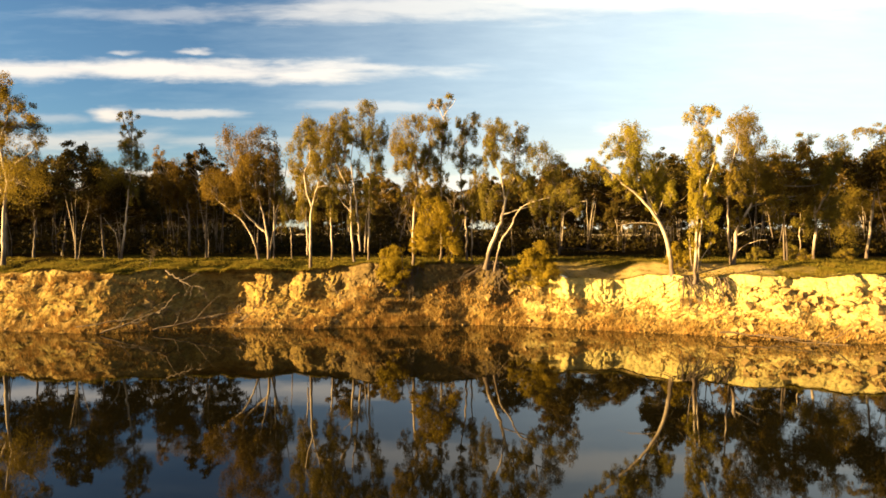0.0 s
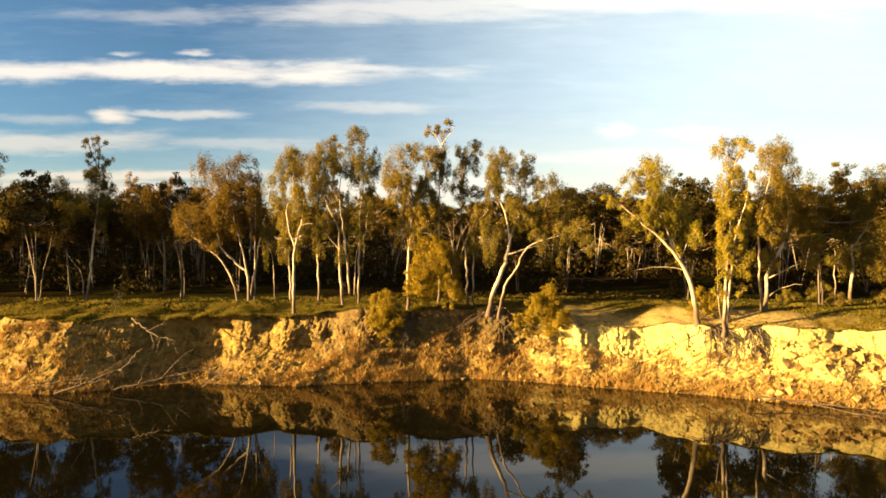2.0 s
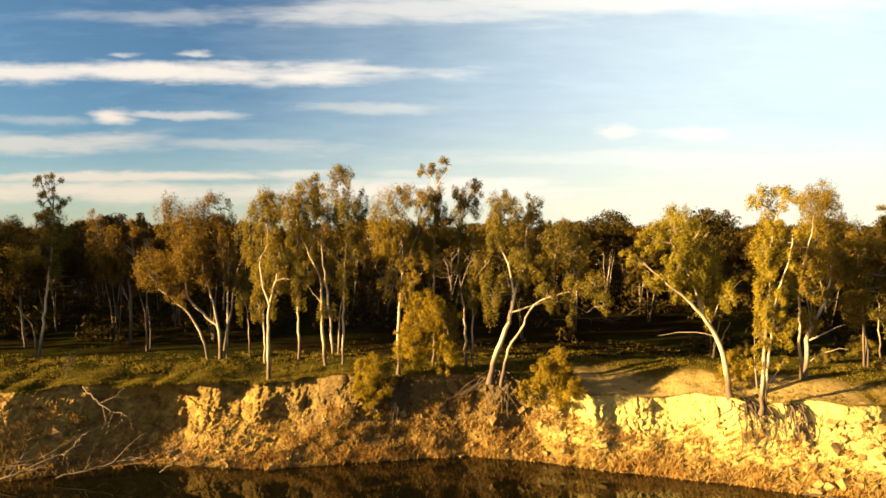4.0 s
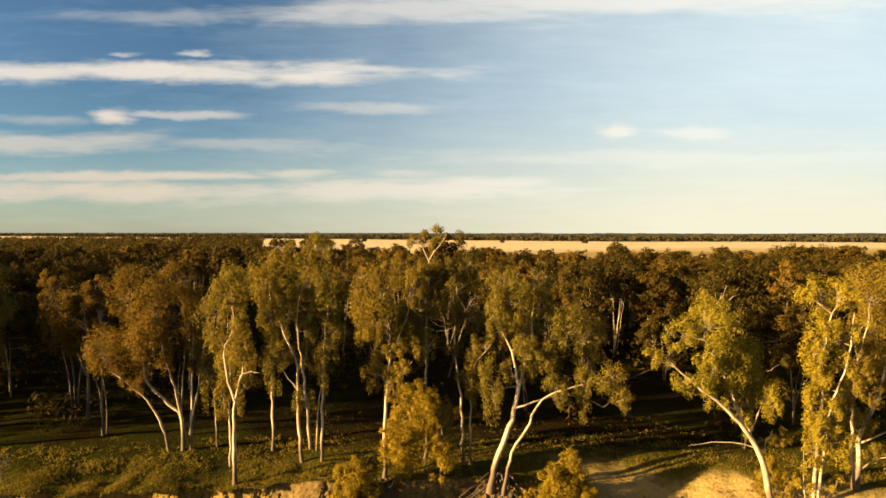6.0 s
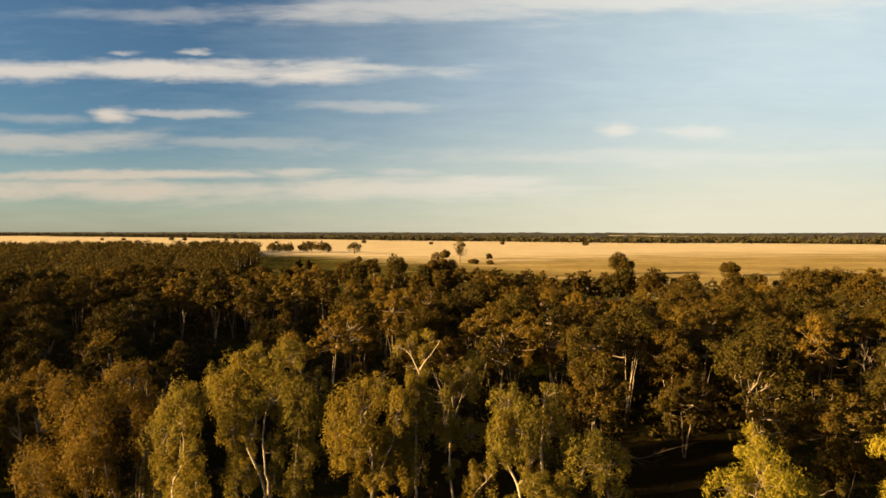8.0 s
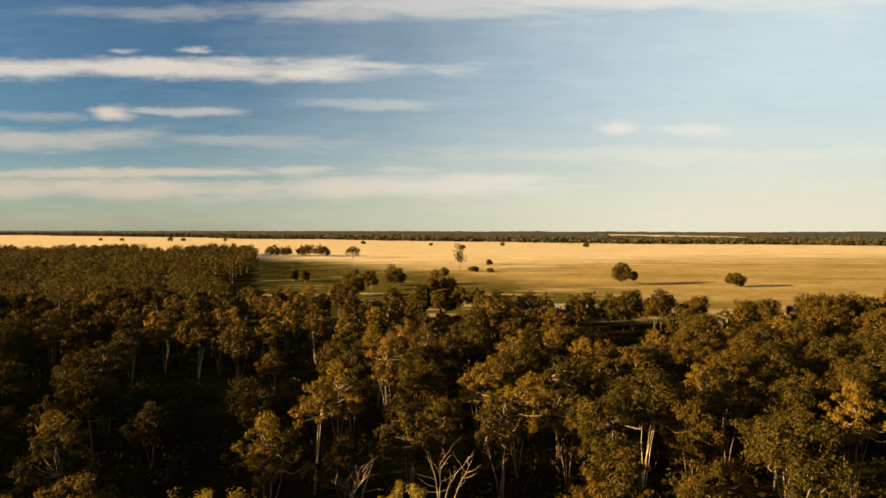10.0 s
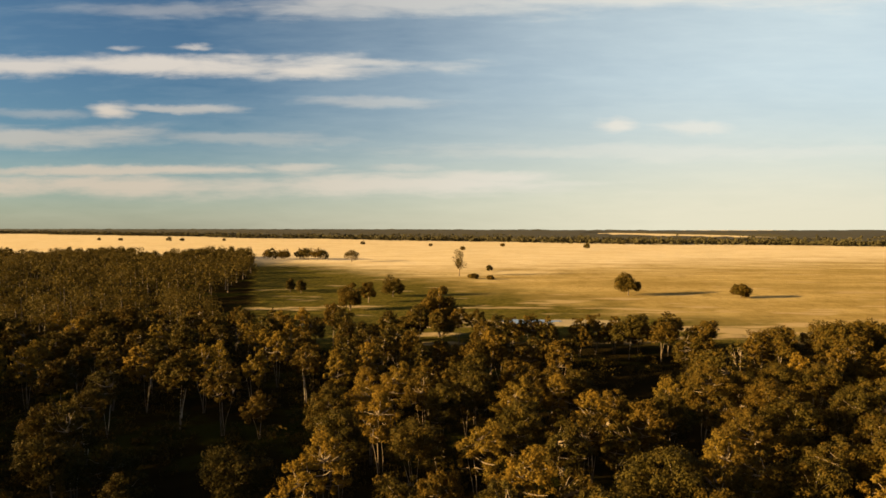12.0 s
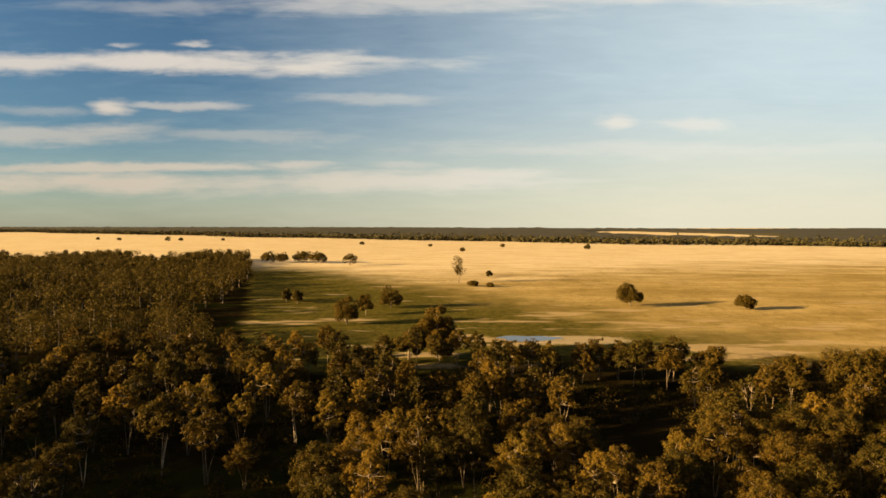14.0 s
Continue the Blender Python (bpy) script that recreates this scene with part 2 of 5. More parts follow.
def ground_material():
    """Grass on the bank top, leaf litter under the wood, stubble and dry grass on the plain; litter and green pasture
    carry painted shade.
    """
    m, g = material("ground_cover")
    p = g.place()
    x, y, z = g.split(p)
    n1, n2, n3 = g.noise(p, 0.05, 5.0, 0.6), g.noise(p, 0.45, 5.0, 0.65), g.noise(p, 3.5, 4.0, 0.7)
    grass = g.mix(g.step(n2, 0.35, 0.65), (0.031, 0.031, 0.0049), (0.062, 0.050, 0.0088))
    grass = g.mix(g.step(n3, 0.5, 0.7), grass, (0.072, 0.0528, 0.0139))
    # leaf litter, nearly black: the shade under the trees is painted in
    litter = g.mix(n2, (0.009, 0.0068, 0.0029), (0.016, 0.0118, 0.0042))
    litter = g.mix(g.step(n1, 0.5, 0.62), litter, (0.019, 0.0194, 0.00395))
    # on the left the dark floor starts sooner, where the sunlit strip ends
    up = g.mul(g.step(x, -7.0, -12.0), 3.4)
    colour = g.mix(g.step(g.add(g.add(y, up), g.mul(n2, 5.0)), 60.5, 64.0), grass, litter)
    sandy = g.mul(g.mul(g.step(g.add(g.add(y, g.mul(g.sub(x, 12.0), 0.28)), g.mul(g.sub(n2, 0.5), 5.0)), 58.4, 56.4), g.step(x, 7.0, 9.5)), g.step(x, 32.0, 24.0))
    colour = g.mix(g.mul(sandy, 0.9), colour, g.mix(n3, (0.32, 0.237, 0.0928), (0.23, 0.16, 0.0598)))
    edge = g.math("MAXIMUM", 186.0, g.sub(34.0, g.mul(x, 3.18)))
    edge = g.math("MINIMUM", edge, 655.0)
    open_land = g.step(g.sub(g.add(y, g.mul(g.sub(n1, 0.5), 60.0)), edge), 2.0, 30.0)
    rows = g.noise(g.stretch(p, (0.016, 0.05, 1.0)), 1.0, 7.0, 0.7)
    clumpy = g.noise(g.stretch(p, (0.45, 0.32, 1.0)), 1.0, 5.0, 0.75)
    # green pasture grass, darkened to stand in for the wood's long shadows
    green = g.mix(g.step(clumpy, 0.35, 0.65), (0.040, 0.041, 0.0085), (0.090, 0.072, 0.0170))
    straw = g.mix(g.step(rows, 0.30, 0.70), (0.205, 0.148, 0.052), (0.360, 0.272, 0.118))
    straw = g.mix(g.mul(g.step(clumpy, 0.48, 0.70), 0.55), straw, (0.115, 0.08, 0.019))
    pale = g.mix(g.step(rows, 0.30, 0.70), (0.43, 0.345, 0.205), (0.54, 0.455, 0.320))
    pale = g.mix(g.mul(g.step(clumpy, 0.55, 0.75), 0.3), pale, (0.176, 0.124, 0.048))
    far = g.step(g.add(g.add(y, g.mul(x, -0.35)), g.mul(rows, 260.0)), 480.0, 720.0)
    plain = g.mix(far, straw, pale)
    mottle = g.noise(g.stretch(p, (0.11, 0.045, 1.0)), 1.0, 6.0, 0.8)
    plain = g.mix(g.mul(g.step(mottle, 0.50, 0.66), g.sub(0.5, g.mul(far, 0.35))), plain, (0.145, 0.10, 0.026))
    lush_shaded = g.mul(g.step(g.add(g.add(y, g.mul(x, 1.6)), g.mul(n1, 160.0)), 540.0, 390.0), g.step(y, 640.0, 500.0))
    plain = g.mix(lush_shaded, plain, green)
    bare = g.step(g.add(g.noise(g.stretch(p, (0.03, 0.10, 1)), 1.0, 3.0), g.mul(g.step(y, 330.0, 240.0), 0.08)), 0.62, 0.70)
    plain = g.mix(g.mul(bare, 0.7), plain, (0.336, 0.256, 0.152))
    # pale salt crust round the pond
    px, py = g.mul(g.sub(x, 43.0), 1 / 20.0), g.mul(g.sub(y, 232.0), 1 / 8.0)
    crust = g.step(g.add(g.add(g.mul(px, px), g.mul(py, py)), g.mul(g.sub(clumpy, 0.5), 1.6)), 1.1, 0.5)
    plain = g.mix(g.mul(crust, 0.5), plain, (0.46, 0.38, 0.27))
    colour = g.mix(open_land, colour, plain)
    # soft swells and furrows that the low sun picks out
    swell = g.add(g.noise(g.stretch(p, (0.012, 0.03, 1.0)), 1.0, 4.0, 0.6), g.mul(g.noise(g.stretch(p, (0.06, 0.12, 1.0)), 1.0, 4.0, 0.65), 0.22))
    relief = g.add(g.mul(g.add(n3, n2), 0.25), g.mul(g.mul(swell, 3.2), open_land))
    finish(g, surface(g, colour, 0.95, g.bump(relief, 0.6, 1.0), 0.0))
    return m


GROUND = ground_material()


def plain_material(name, a, b, scale, rough=0.9):
    m, g = material(name)
    island = g.nodes.new("ShaderNodeNewGeometry").outputs["Random Per Island"]
    n = g.noise(g.place(), scale, 4.0, 0.65)
    colour = g.mix(g.clamp(g.add(g.mul(n, 0.85), g.mul(island, 0.2))), a, b)
    finish(g, surface(g, colour, rough, g.bump(n, 0.5, 0.05), 0.15))
    return m


CLOD = plain_material("dry_clay_clods", (0.117, 0.0714, 0.0239), (0.265, 0.185, 0.0714), 2.5)
GRASS = leaf_material("grass_blades", (0.070, 0.064, 0.008), (0.135, 0.113, 0.0150), (0.155, 0.110, 0.0175), 0.40)
STRAW = leaf_material("dry_grass_blades", (0.17, 0.100, 0.026), (0.37, 0.245, 0.075), (0.31, 0.155, 0.036), 0.25)
CANOPY = plain_material("far_canopy", (0.0168, 0.0168, 0.00672), (0.0408, 0.0336, 0.0134), 0.03)


def water_material(name, colour, ripple):
    m, g = material(name)
    p = g.place()
    w = g.add(g.mul(g.noise(g.stretch(p, (0.35, 1.0, 1.0)), 0.9, 3.0), 1.0), g.mul(g.noise(g.stretch(p, (0.5, 1, 1)), 5.0, 2.0), 0.12))
    b = surface(g, colour, 0.02, g.bump(w, ripple, 0.05), 0.5)
    b.inputs["IOR"].default_value = 1.4
    finish(g, b)
    return m


WATER = water_material("river_water", (0.0032, 0.0029, 0.0012), 0.02)
POND = water_material("pond_water", (0.06, 0.06, 0.05), 0.05)


# ---- meshes from arrays ----
def mesh_of(name, verts, faces, mat, smooth=False):
    """A mesh from an array of points and an array of quads or triangles."""
    verts, faces = np.asarray(verts, dtype=np.float32), np.asarray(faces, dtype=np.int32)
    n, k = faces.shape
    me = bpy.data.meshes.new(name)
    me.vertices.add(len(verts))
    me.vertices.foreach_set("co", verts.ravel())
    me.loops.add(n * k)
    me.loops.foreach_set("vertex_index", faces.ravel())
    me.polygons.add(n)
    me.polygons.foreach_set("loop_start", np.arange(0, n * k, k, dtype=np.int32))
    me.polygons.foreach_set("use_smooth", np.full(n, smooth, dtype=bool))
    me.update(calc_edges=True)
    me.materials.append(mat)
    return me


def part(name, me, parent, label="", kind=""):
    ob = new(name, me)
    ob.parent = parent
    return tagged(ob, label, kind=kind)


def grid_faces(rows, cols):
    i = np.arange(rows - 1)[:, None] * cols + np.arange(cols - 1)[None, :]
    return np.stack([i, i + 1, i + cols + 1, i + cols], -1).reshape(-1, 4)


def smooth_line(points, count, rng, wander):
    """count points along a rounded line through the given ones, with a little wander."""
    p = np.array(points, dtype=float)
    d = np.r_[0, np.cumsum(np.linalg.norm(np.diff(p, axis=0), axis=1) + 1e-6)]
    ext = np.vstack([2 * p[0] - p[1], p, 2 * p[-1] - p[-2]])
    out = []
    for s in np.linspace(0, d[-1], count):
        i = min(np.searchsorted(d, s, side="right") - 1, len(p) - 2)
        f = (s - d[i]) / (d[i + 1] - d[i])
        a, b, c, e = ext[i], ext[i + 1], ext[i + 2], ext[i + 3]
        out.append(0.5 * (2 * b + (c - a) * f + (2 * a - 5 * b + 4 * c - e) * f * f + (3 * b - a - 3 * c + e) * f ** 3))
    out = np.array(out)
    jig = rng.normal(0, wander, out.shape)
    jig[0] = 0
    return out + jig


def tube(line, radii, sides):
    """Points and quads of a tapered tube along a line."""
    n = len(line)
    t = np.gradient(line, axis=0)
    t /= np.linalg.norm(t, axis=1)[:, None] + 1e-9
    a = np.zeros_like(t)
    side = np.cross(t[0], (0.31, 0.95, 0.05))
    for k in range(n):
        side = side - t[k] * side.dot(t[k])
        side = side / (np.linalg.norm(side) + 1e-9)
        a[k] = side
    b = np.cross(t, a)
    ang = np.linspace(0, 2 * np.pi, sides, endpoint=False)
    ring = a[:, None, :] * np.cos(ang)[None, :, None] + b[:, None, :] * np.sin(ang)[None, :, None]
    v = (line[:, None, :] + ring * np.asarray(radii)[:, None, None]).reshape(-1, 3)
    i = np.arange(n - 1)[:, None] * sides
    k = np.arange(sides)[None, :]
    k2 = (k + 1) % sides
    f = np.stack([i + k, i + k2, i + sides + k2, i + sides + k], -1).reshape(-1, 4)
    return v, f


def joined(pieces):
    vs, fs, at = [], [], 0
    for v, f in pieces:
        vs.append(v), fs.append(f + at)
        at += len(v)
    return np.vstack(vs), np.vstack(fs)


def leaves(centres, length, width, rng, droop=0.9, blade=4, out=None):
    """Narrow hanging leaves, one small pointed blade at each centre; with out, they face away from the heart of their tuft."""
    n = len(centres)
    d = rng.normal(0, 0.6, (n, 3)) + np.array([0, 0, -droop])
    if out is None:
        w = np.cross(d, rng.normal(0, 1, (n, 3)))
    else:
        face = out + rng.normal(0, 0.42, (n, 3))
        face /= np.linalg.norm(face, axis=1)[:, None] + 1e-9
        d = d - face * np.sum(d * face, axis=1)[:, None]
        w = np.cross(d, face)
    d /= np.linalg.norm(d, axis=1)[:, None] + 1e-9
    w /= np.linalg.norm(w, axis=1)[:, None] + 1e-9
    size = rng.uniform(0.65, 1.3, (n, 1))
    a = centres - d * length * size * 0.5
    m = centres - d * length * size * 0.08
    tip = a + d * length * size
    if blade == 3:
        return np.stack([m + w * width * size, tip, a - w * width * size * 0.6], 1).reshape(-1, 3), np.arange(n * 3).reshape(-1, 3)
    v = np.stack([a, m + w * width * size, tip, m - w * width * size], 1).reshape(-1, 3)
    return v, np.arange(n * 4).reshape(-1, 4)


def clump_points(centre, radii, tufts, per_tuft, rng, hang=1.0, loose=0.31):
    """One clump: tufts on the shell of an ellipsoid, more above than below. Returns tuft middles, leaf places and the way out at each leaf."""
    radii = np.array(radii)
    d = rng.normal(0, 1, (tufts, 3))
    d[:, 2] = np.where(rng.random(tufts) < (0.6 if hang == 1.0 else 0.2), np.abs(d[:, 2]), d[:, 2])
    d /= np.linalg.norm(d, axis=1)[:, None]
    r = rng.uniform(0.3, 1.0, (tufts, 1)) ** 0.6
    mids = centre + d * r * radii
    spread = np.maximum(radii * rng.uniform(loose - 0.09, loose + 0.09, (tufts, 1)), 0.2)
    e = rng.normal(0, 1, (tufts, per_tuft, 3))
    e /= np.linalg.norm(e, axis=2)[:, :, None]
    e = e * rng.uniform(0.25, 1.15, (tufts, per_tuft, 1)) ** 0.7
    pts = mids[:, None, :] + e * spread[:, None, :] * np.array([1, 1, 0.85 * hang])
    out = 0.75 * e + 0.55 * (d * r)[:, None, :] + np.array([0, 0, 0.15])
    return mids, pts.reshape(-1, 3), out.reshape(-1, 3)


# ---- the lie of the land (water level is z = 0) ----
PLAIN_Z = 5.3


def shore_y(x):
    return np.interp(x, [-400, -60, -40, -34, -26, -22, -18, -10, -3, 2, 6, 10, 17, 23, 30, 45, 400],
                     [80, 54.5, 51.8, 50.6, 49.3, 50.6, 52.0, 51.6, 53, 53.8, 53, 51.5, 49.3, 46.8, 45, 43, 20])


def wobble(x):
    return 0.35 * np.sin(x * 0.9 + 0.5) * np.sin(x * 0.37) + 0.20 * np.sin(x * 1.7 + 2 * np.sin(x * 0.6))


def edge_y(x):
    return wobble(x) + np.interp(x, [-400, -60, -40, -34, -26, -20, -15, -11, -3, 2, 6, 10, 15, 18.4, 22, 30, 45, 400],
                     [86, 58.5, 55.5, 54.3, 53.4, 55.0, 55.0, 55.3, 55.3, 55.8, 55.5, 54, 54.4, 52.4, 51, 49.5, 48, 26])


def edge_z(x):
    return 0.16 * np.sin(x * 0.8 + 1.1 + np.sin(x * 0.31)) + 0.09 * np.sin(x * 2.1 + 2 * np.sin(x * 0.7)) + np.interp(x, [-400, -34, -15, -11, -3, 2, 6, 10, 15, 18.4, 22, 30, 400], [4.5, 4.4, 4.4, 4.6, 4.9, 5.0, 4.7, 3.9, 3.9, 4.1, 4.2, 4.4, 4.5])


def ground_z(x, y):
    """Height of the ground behind the bank's edge."""
    back = np.clip((y - edge_y(x)) / 5.0, 0, 1)
    z = edge_z(x) + (5.1 - edge_z(x)) * back * back * (3 - 2 * back)
    z = z + (PLAIN_Z - 5.1) * np.clip((y - 70) / 80, 0, 1)
    swell = np.clip((y - 330) / 400, 0, 1)
    z = z + swell * 1.2 * np.sin(x / 190.0 + 1.0) * np.sin(y / 260.0)
    return z + np.clip((y - 1100) / 3800, 0, 1) ** 1.2 * 20.0


def spaced(dense, step, far, grow):
    out, s = [dense], step
    while out[-1] < far:
        s *= grow
        out.append(out[-1] + s)
    return np.array(out)


def make_ground():
    side = spaced(42, 1.0, 5200, 1.13)
    xs = np.r_[-side[::-1], np.arange(-41.5, 42, 0.7), side]
    offs = np.r_[0.0, 0.25, 0.6, 1.0, np.arange(1.5, 12, 0.6), spaced(12, 0.6, 4950, 1.06)]
    X = np.repeat(xs[None, :], len(offs), 0)
    Y = edge_y(X) - 0.25 + offs[:, None]
    Z = ground_z(X, Y)
    for j in range(len(offs)):
        if offs[j] < 150:
            for i in range(len(xs)):
                if abs(xs[i]) < 140:
                    q = Vector((X[j, i] * 0.35, Y[j, i] * 0.35, 0.0))
                    Z[j, i] += 0.14 * noise.fractal(q, 0.9, 2.1, 3) * min(1.0, offs[j] / 1.0)
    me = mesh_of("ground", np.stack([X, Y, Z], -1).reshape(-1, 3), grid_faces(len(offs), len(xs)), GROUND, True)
    tagged(new("ground", me), "flat land with grass, leaf litter darkened for shade and dry golden paddock", "ground", kind="structure")


make_ground()


def bank_point(x, s):
    """The bank's face before its relief, from under water (s = 0) to the grass edge (s = 1), and how rough it is there."""
    sy, ey, ez = float(shore_y(x)), float(edge_y(x)), float(edge_z(x))
    foot = float(np.interp(x, [-60, -26, -22, -13, -8, 0, 7, 9, 17, 20, 26, 60], [0.8, 0.78, 0.35, 0.35, 0.5, 0.6, 0.55, 0.5, 0.5, 0.6, 0.72, 0.75]))
    foot += 0.07 * math.sin(x * 0.83)      # height of the rubble slope
    run = 0.58 + 0.25 * foot
    if s < 0.12:
        f = s / 0.12
        return sy - 2.2 * (1 - f), -1.1 * (1 - f), 0.2
    if s < 0.55:
        f = (s - 0.12) / 0.43
        return sy + (ey - sy) * run * f, ez * foot * f, 0.8
    if s < 0.92:
        f = (s - 0.55) / 0.37
        return sy + (ey - sy) * (run + (0.97 - run) * f), ez * (foot + (0.98 - foot) * f), 1.0 - 0.45 * f * f
    f = (s - 0.92) / 0.08
    return sy + (ey - sy) * (0.97 + 0.03 * f) + 0.35 * f, ez * (0.98 + 0.02 * f), 0.45 * (1 - f)


def make_bank():
    side = spaced(46, 0.2, 390, 1.22)
    xs = np.r_[-side[::-1], np.arange(-45.9, 46, 0.1), side]
    ss = np.linspace(0, 1, 96)
    verts = np.zeros((len(ss), len(xs), 3))
    for i, x in enumerate(xs):
        x = float(x)
        gully = noise.fractal(Vector((x * 0.25, 3.0, 0.0)), 0.8, 2.0, 3)
        for j, s in enumerate(ss):
            y, z, rough = bank_point(x, float(s))
            big = noise.fractal(Vector((x * 0.45, y * 0.4, z * 0.45)), 0.9, 2.1, 2)
            mid = noise.fractal(Vector((x * 1.3, y * 0.9, z * 1.5 + 9)), 0.8, 2.1, 3)
            fine = noise.fractal(Vector((x * 4.2 + 5, y * 3.0, z * 4.6)), 0.55, 2.1, 4)
            ledge = noise.noise(Vector((x * 0.12, 0.0, z * 2.6 + 1.5 * big)))
            block = noise.voronoi(Vector((x * 2.0 + mid * 0.9, y * 1.5, z * 2.4)))[0]
            crack = max(0.0, 1 - abs(noise.noise(Vector((x * 0.8 + mid * 0.3, 5.0, z * 0.12)))) * 9)
            soft = min(1.0, max(0.0, (s - 0.05) * 7))
            low = 1.0 - s
            calm = float(np.interp(x, [-23, -20, 7, 9], [0.55, 0.8, 0.9, 0.55]))
            chunky = float(np.interp(x, [-22, -18, 8, 20], [0.25, 0.8, 0.9, 1.3]))
            broad = float(np.interp(x, [-24, -20, -15, -12], [0.35, 0.5, 0.5, 1.0]))
            out = rough * soft * (broad * (0.5 * gully * (0.3 + s) + 0.55 * big) + calm * (0.17 * mid + 0.075 * fine) + 0.26 * calm * ledge
                                  + 0.17 * chunky * low * (block[1] - block[0] - 0.25) - 0.22 * crack * s)
            if 9 < x < 17.5 and s > 0.5:
                out += rough * 0.16 * abs(math.sin(x * 2.6 + mid * 3 + big * 4)) ** 0.5     # fluted sandy cliff
            # hollows cut back under the grass
            out -= 1.6 * rough * math.exp(-((x + 18.0) / 4.0) ** 4) * soft
            out -= 1.0 * rough * math.exp(-((x + 13.2) / 0.9) ** 2) * max(0.0, s - 0.45) * 2
            out -= 0.9 * rough * math.exp(-((x + 8.7) / 1.3) ** 2) * max(0.0, s - 0.3)
            verts[j, i] = (x + 0.15 * mid, y - out, z + rough * soft * (0.08 * mid + 0.05 * fine + 0.06 * low * (block[1] - block[0] - 0.25)))
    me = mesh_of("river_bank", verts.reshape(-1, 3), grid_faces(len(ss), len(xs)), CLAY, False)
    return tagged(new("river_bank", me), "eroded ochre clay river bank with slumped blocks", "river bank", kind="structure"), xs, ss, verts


bank, bank_xs, bank_ss, bank_verts = make_bank()


def on_bank(x, s):
    i = int(np.clip(np.searchsorted(bank_xs, x), 0, len(bank_xs) - 1))
    return bank_verts[int(s * (len(bank_ss) - 1)), i]


def make_water():
    xs, ys = np.linspace(-500, 500, 41), np.linspace(-48, 75, 13)
    X, Y = np.meshgrid(xs, ys)
    me = mesh_of("river", np.stack([X, Y, X * 0], -1).reshape(-1, 3), grid_faces(len(ys), len(xs)), WATER, True)
    tagged(new("river", me), "still brown river mirroring the bank and trees", "river", kind="structure")
    # the land behind the camera
    ys = np.r_[-47, -52, -60, -120, -500, -3000][::-1]
    zs = np.r_[-0.6, 2.5, 4.5, 5, 5, 5][::-1]
    X, Y = np.meshgrid(np.linspace(-3000, 3000, 41), ys)
    Z = np.repeat(zs[:, None], 41, 1)
    me = mesh_of("near_bank", np.stack([X, Y, Z], -1).reshape(-1, 3), grid_faces(len(ys), 41), GROUND, True)
    tagged(new("near_bank", me), "low grassy bank across the river", "river bank", kind="structure")
    a = np.linspace(0, 2 * np.pi, 48, endpoint=False)
    r = 1 + 0.16 * np.sin(3 * a + 0.6) + 0.08 * np.sin(7 * a)
    v = np.stack([29.5 + 9.5 * r * np.cos(a), 234.5 + 4.8 * r * np.sin(a), np.full(48, PLAIN_Z + 0.03)], -1)
    v = np.vstack([v, [[29.5, 234.5, PLAIN_Z + 0.03]]])
    f = [[i, (i + 1) % 48, 48] for i in range(48)]
    tagged(new("pond", mesh_of("pond", v, f, POND)), "small shallow pond in the dry paddock", "pond", kind="structure")


make_water()


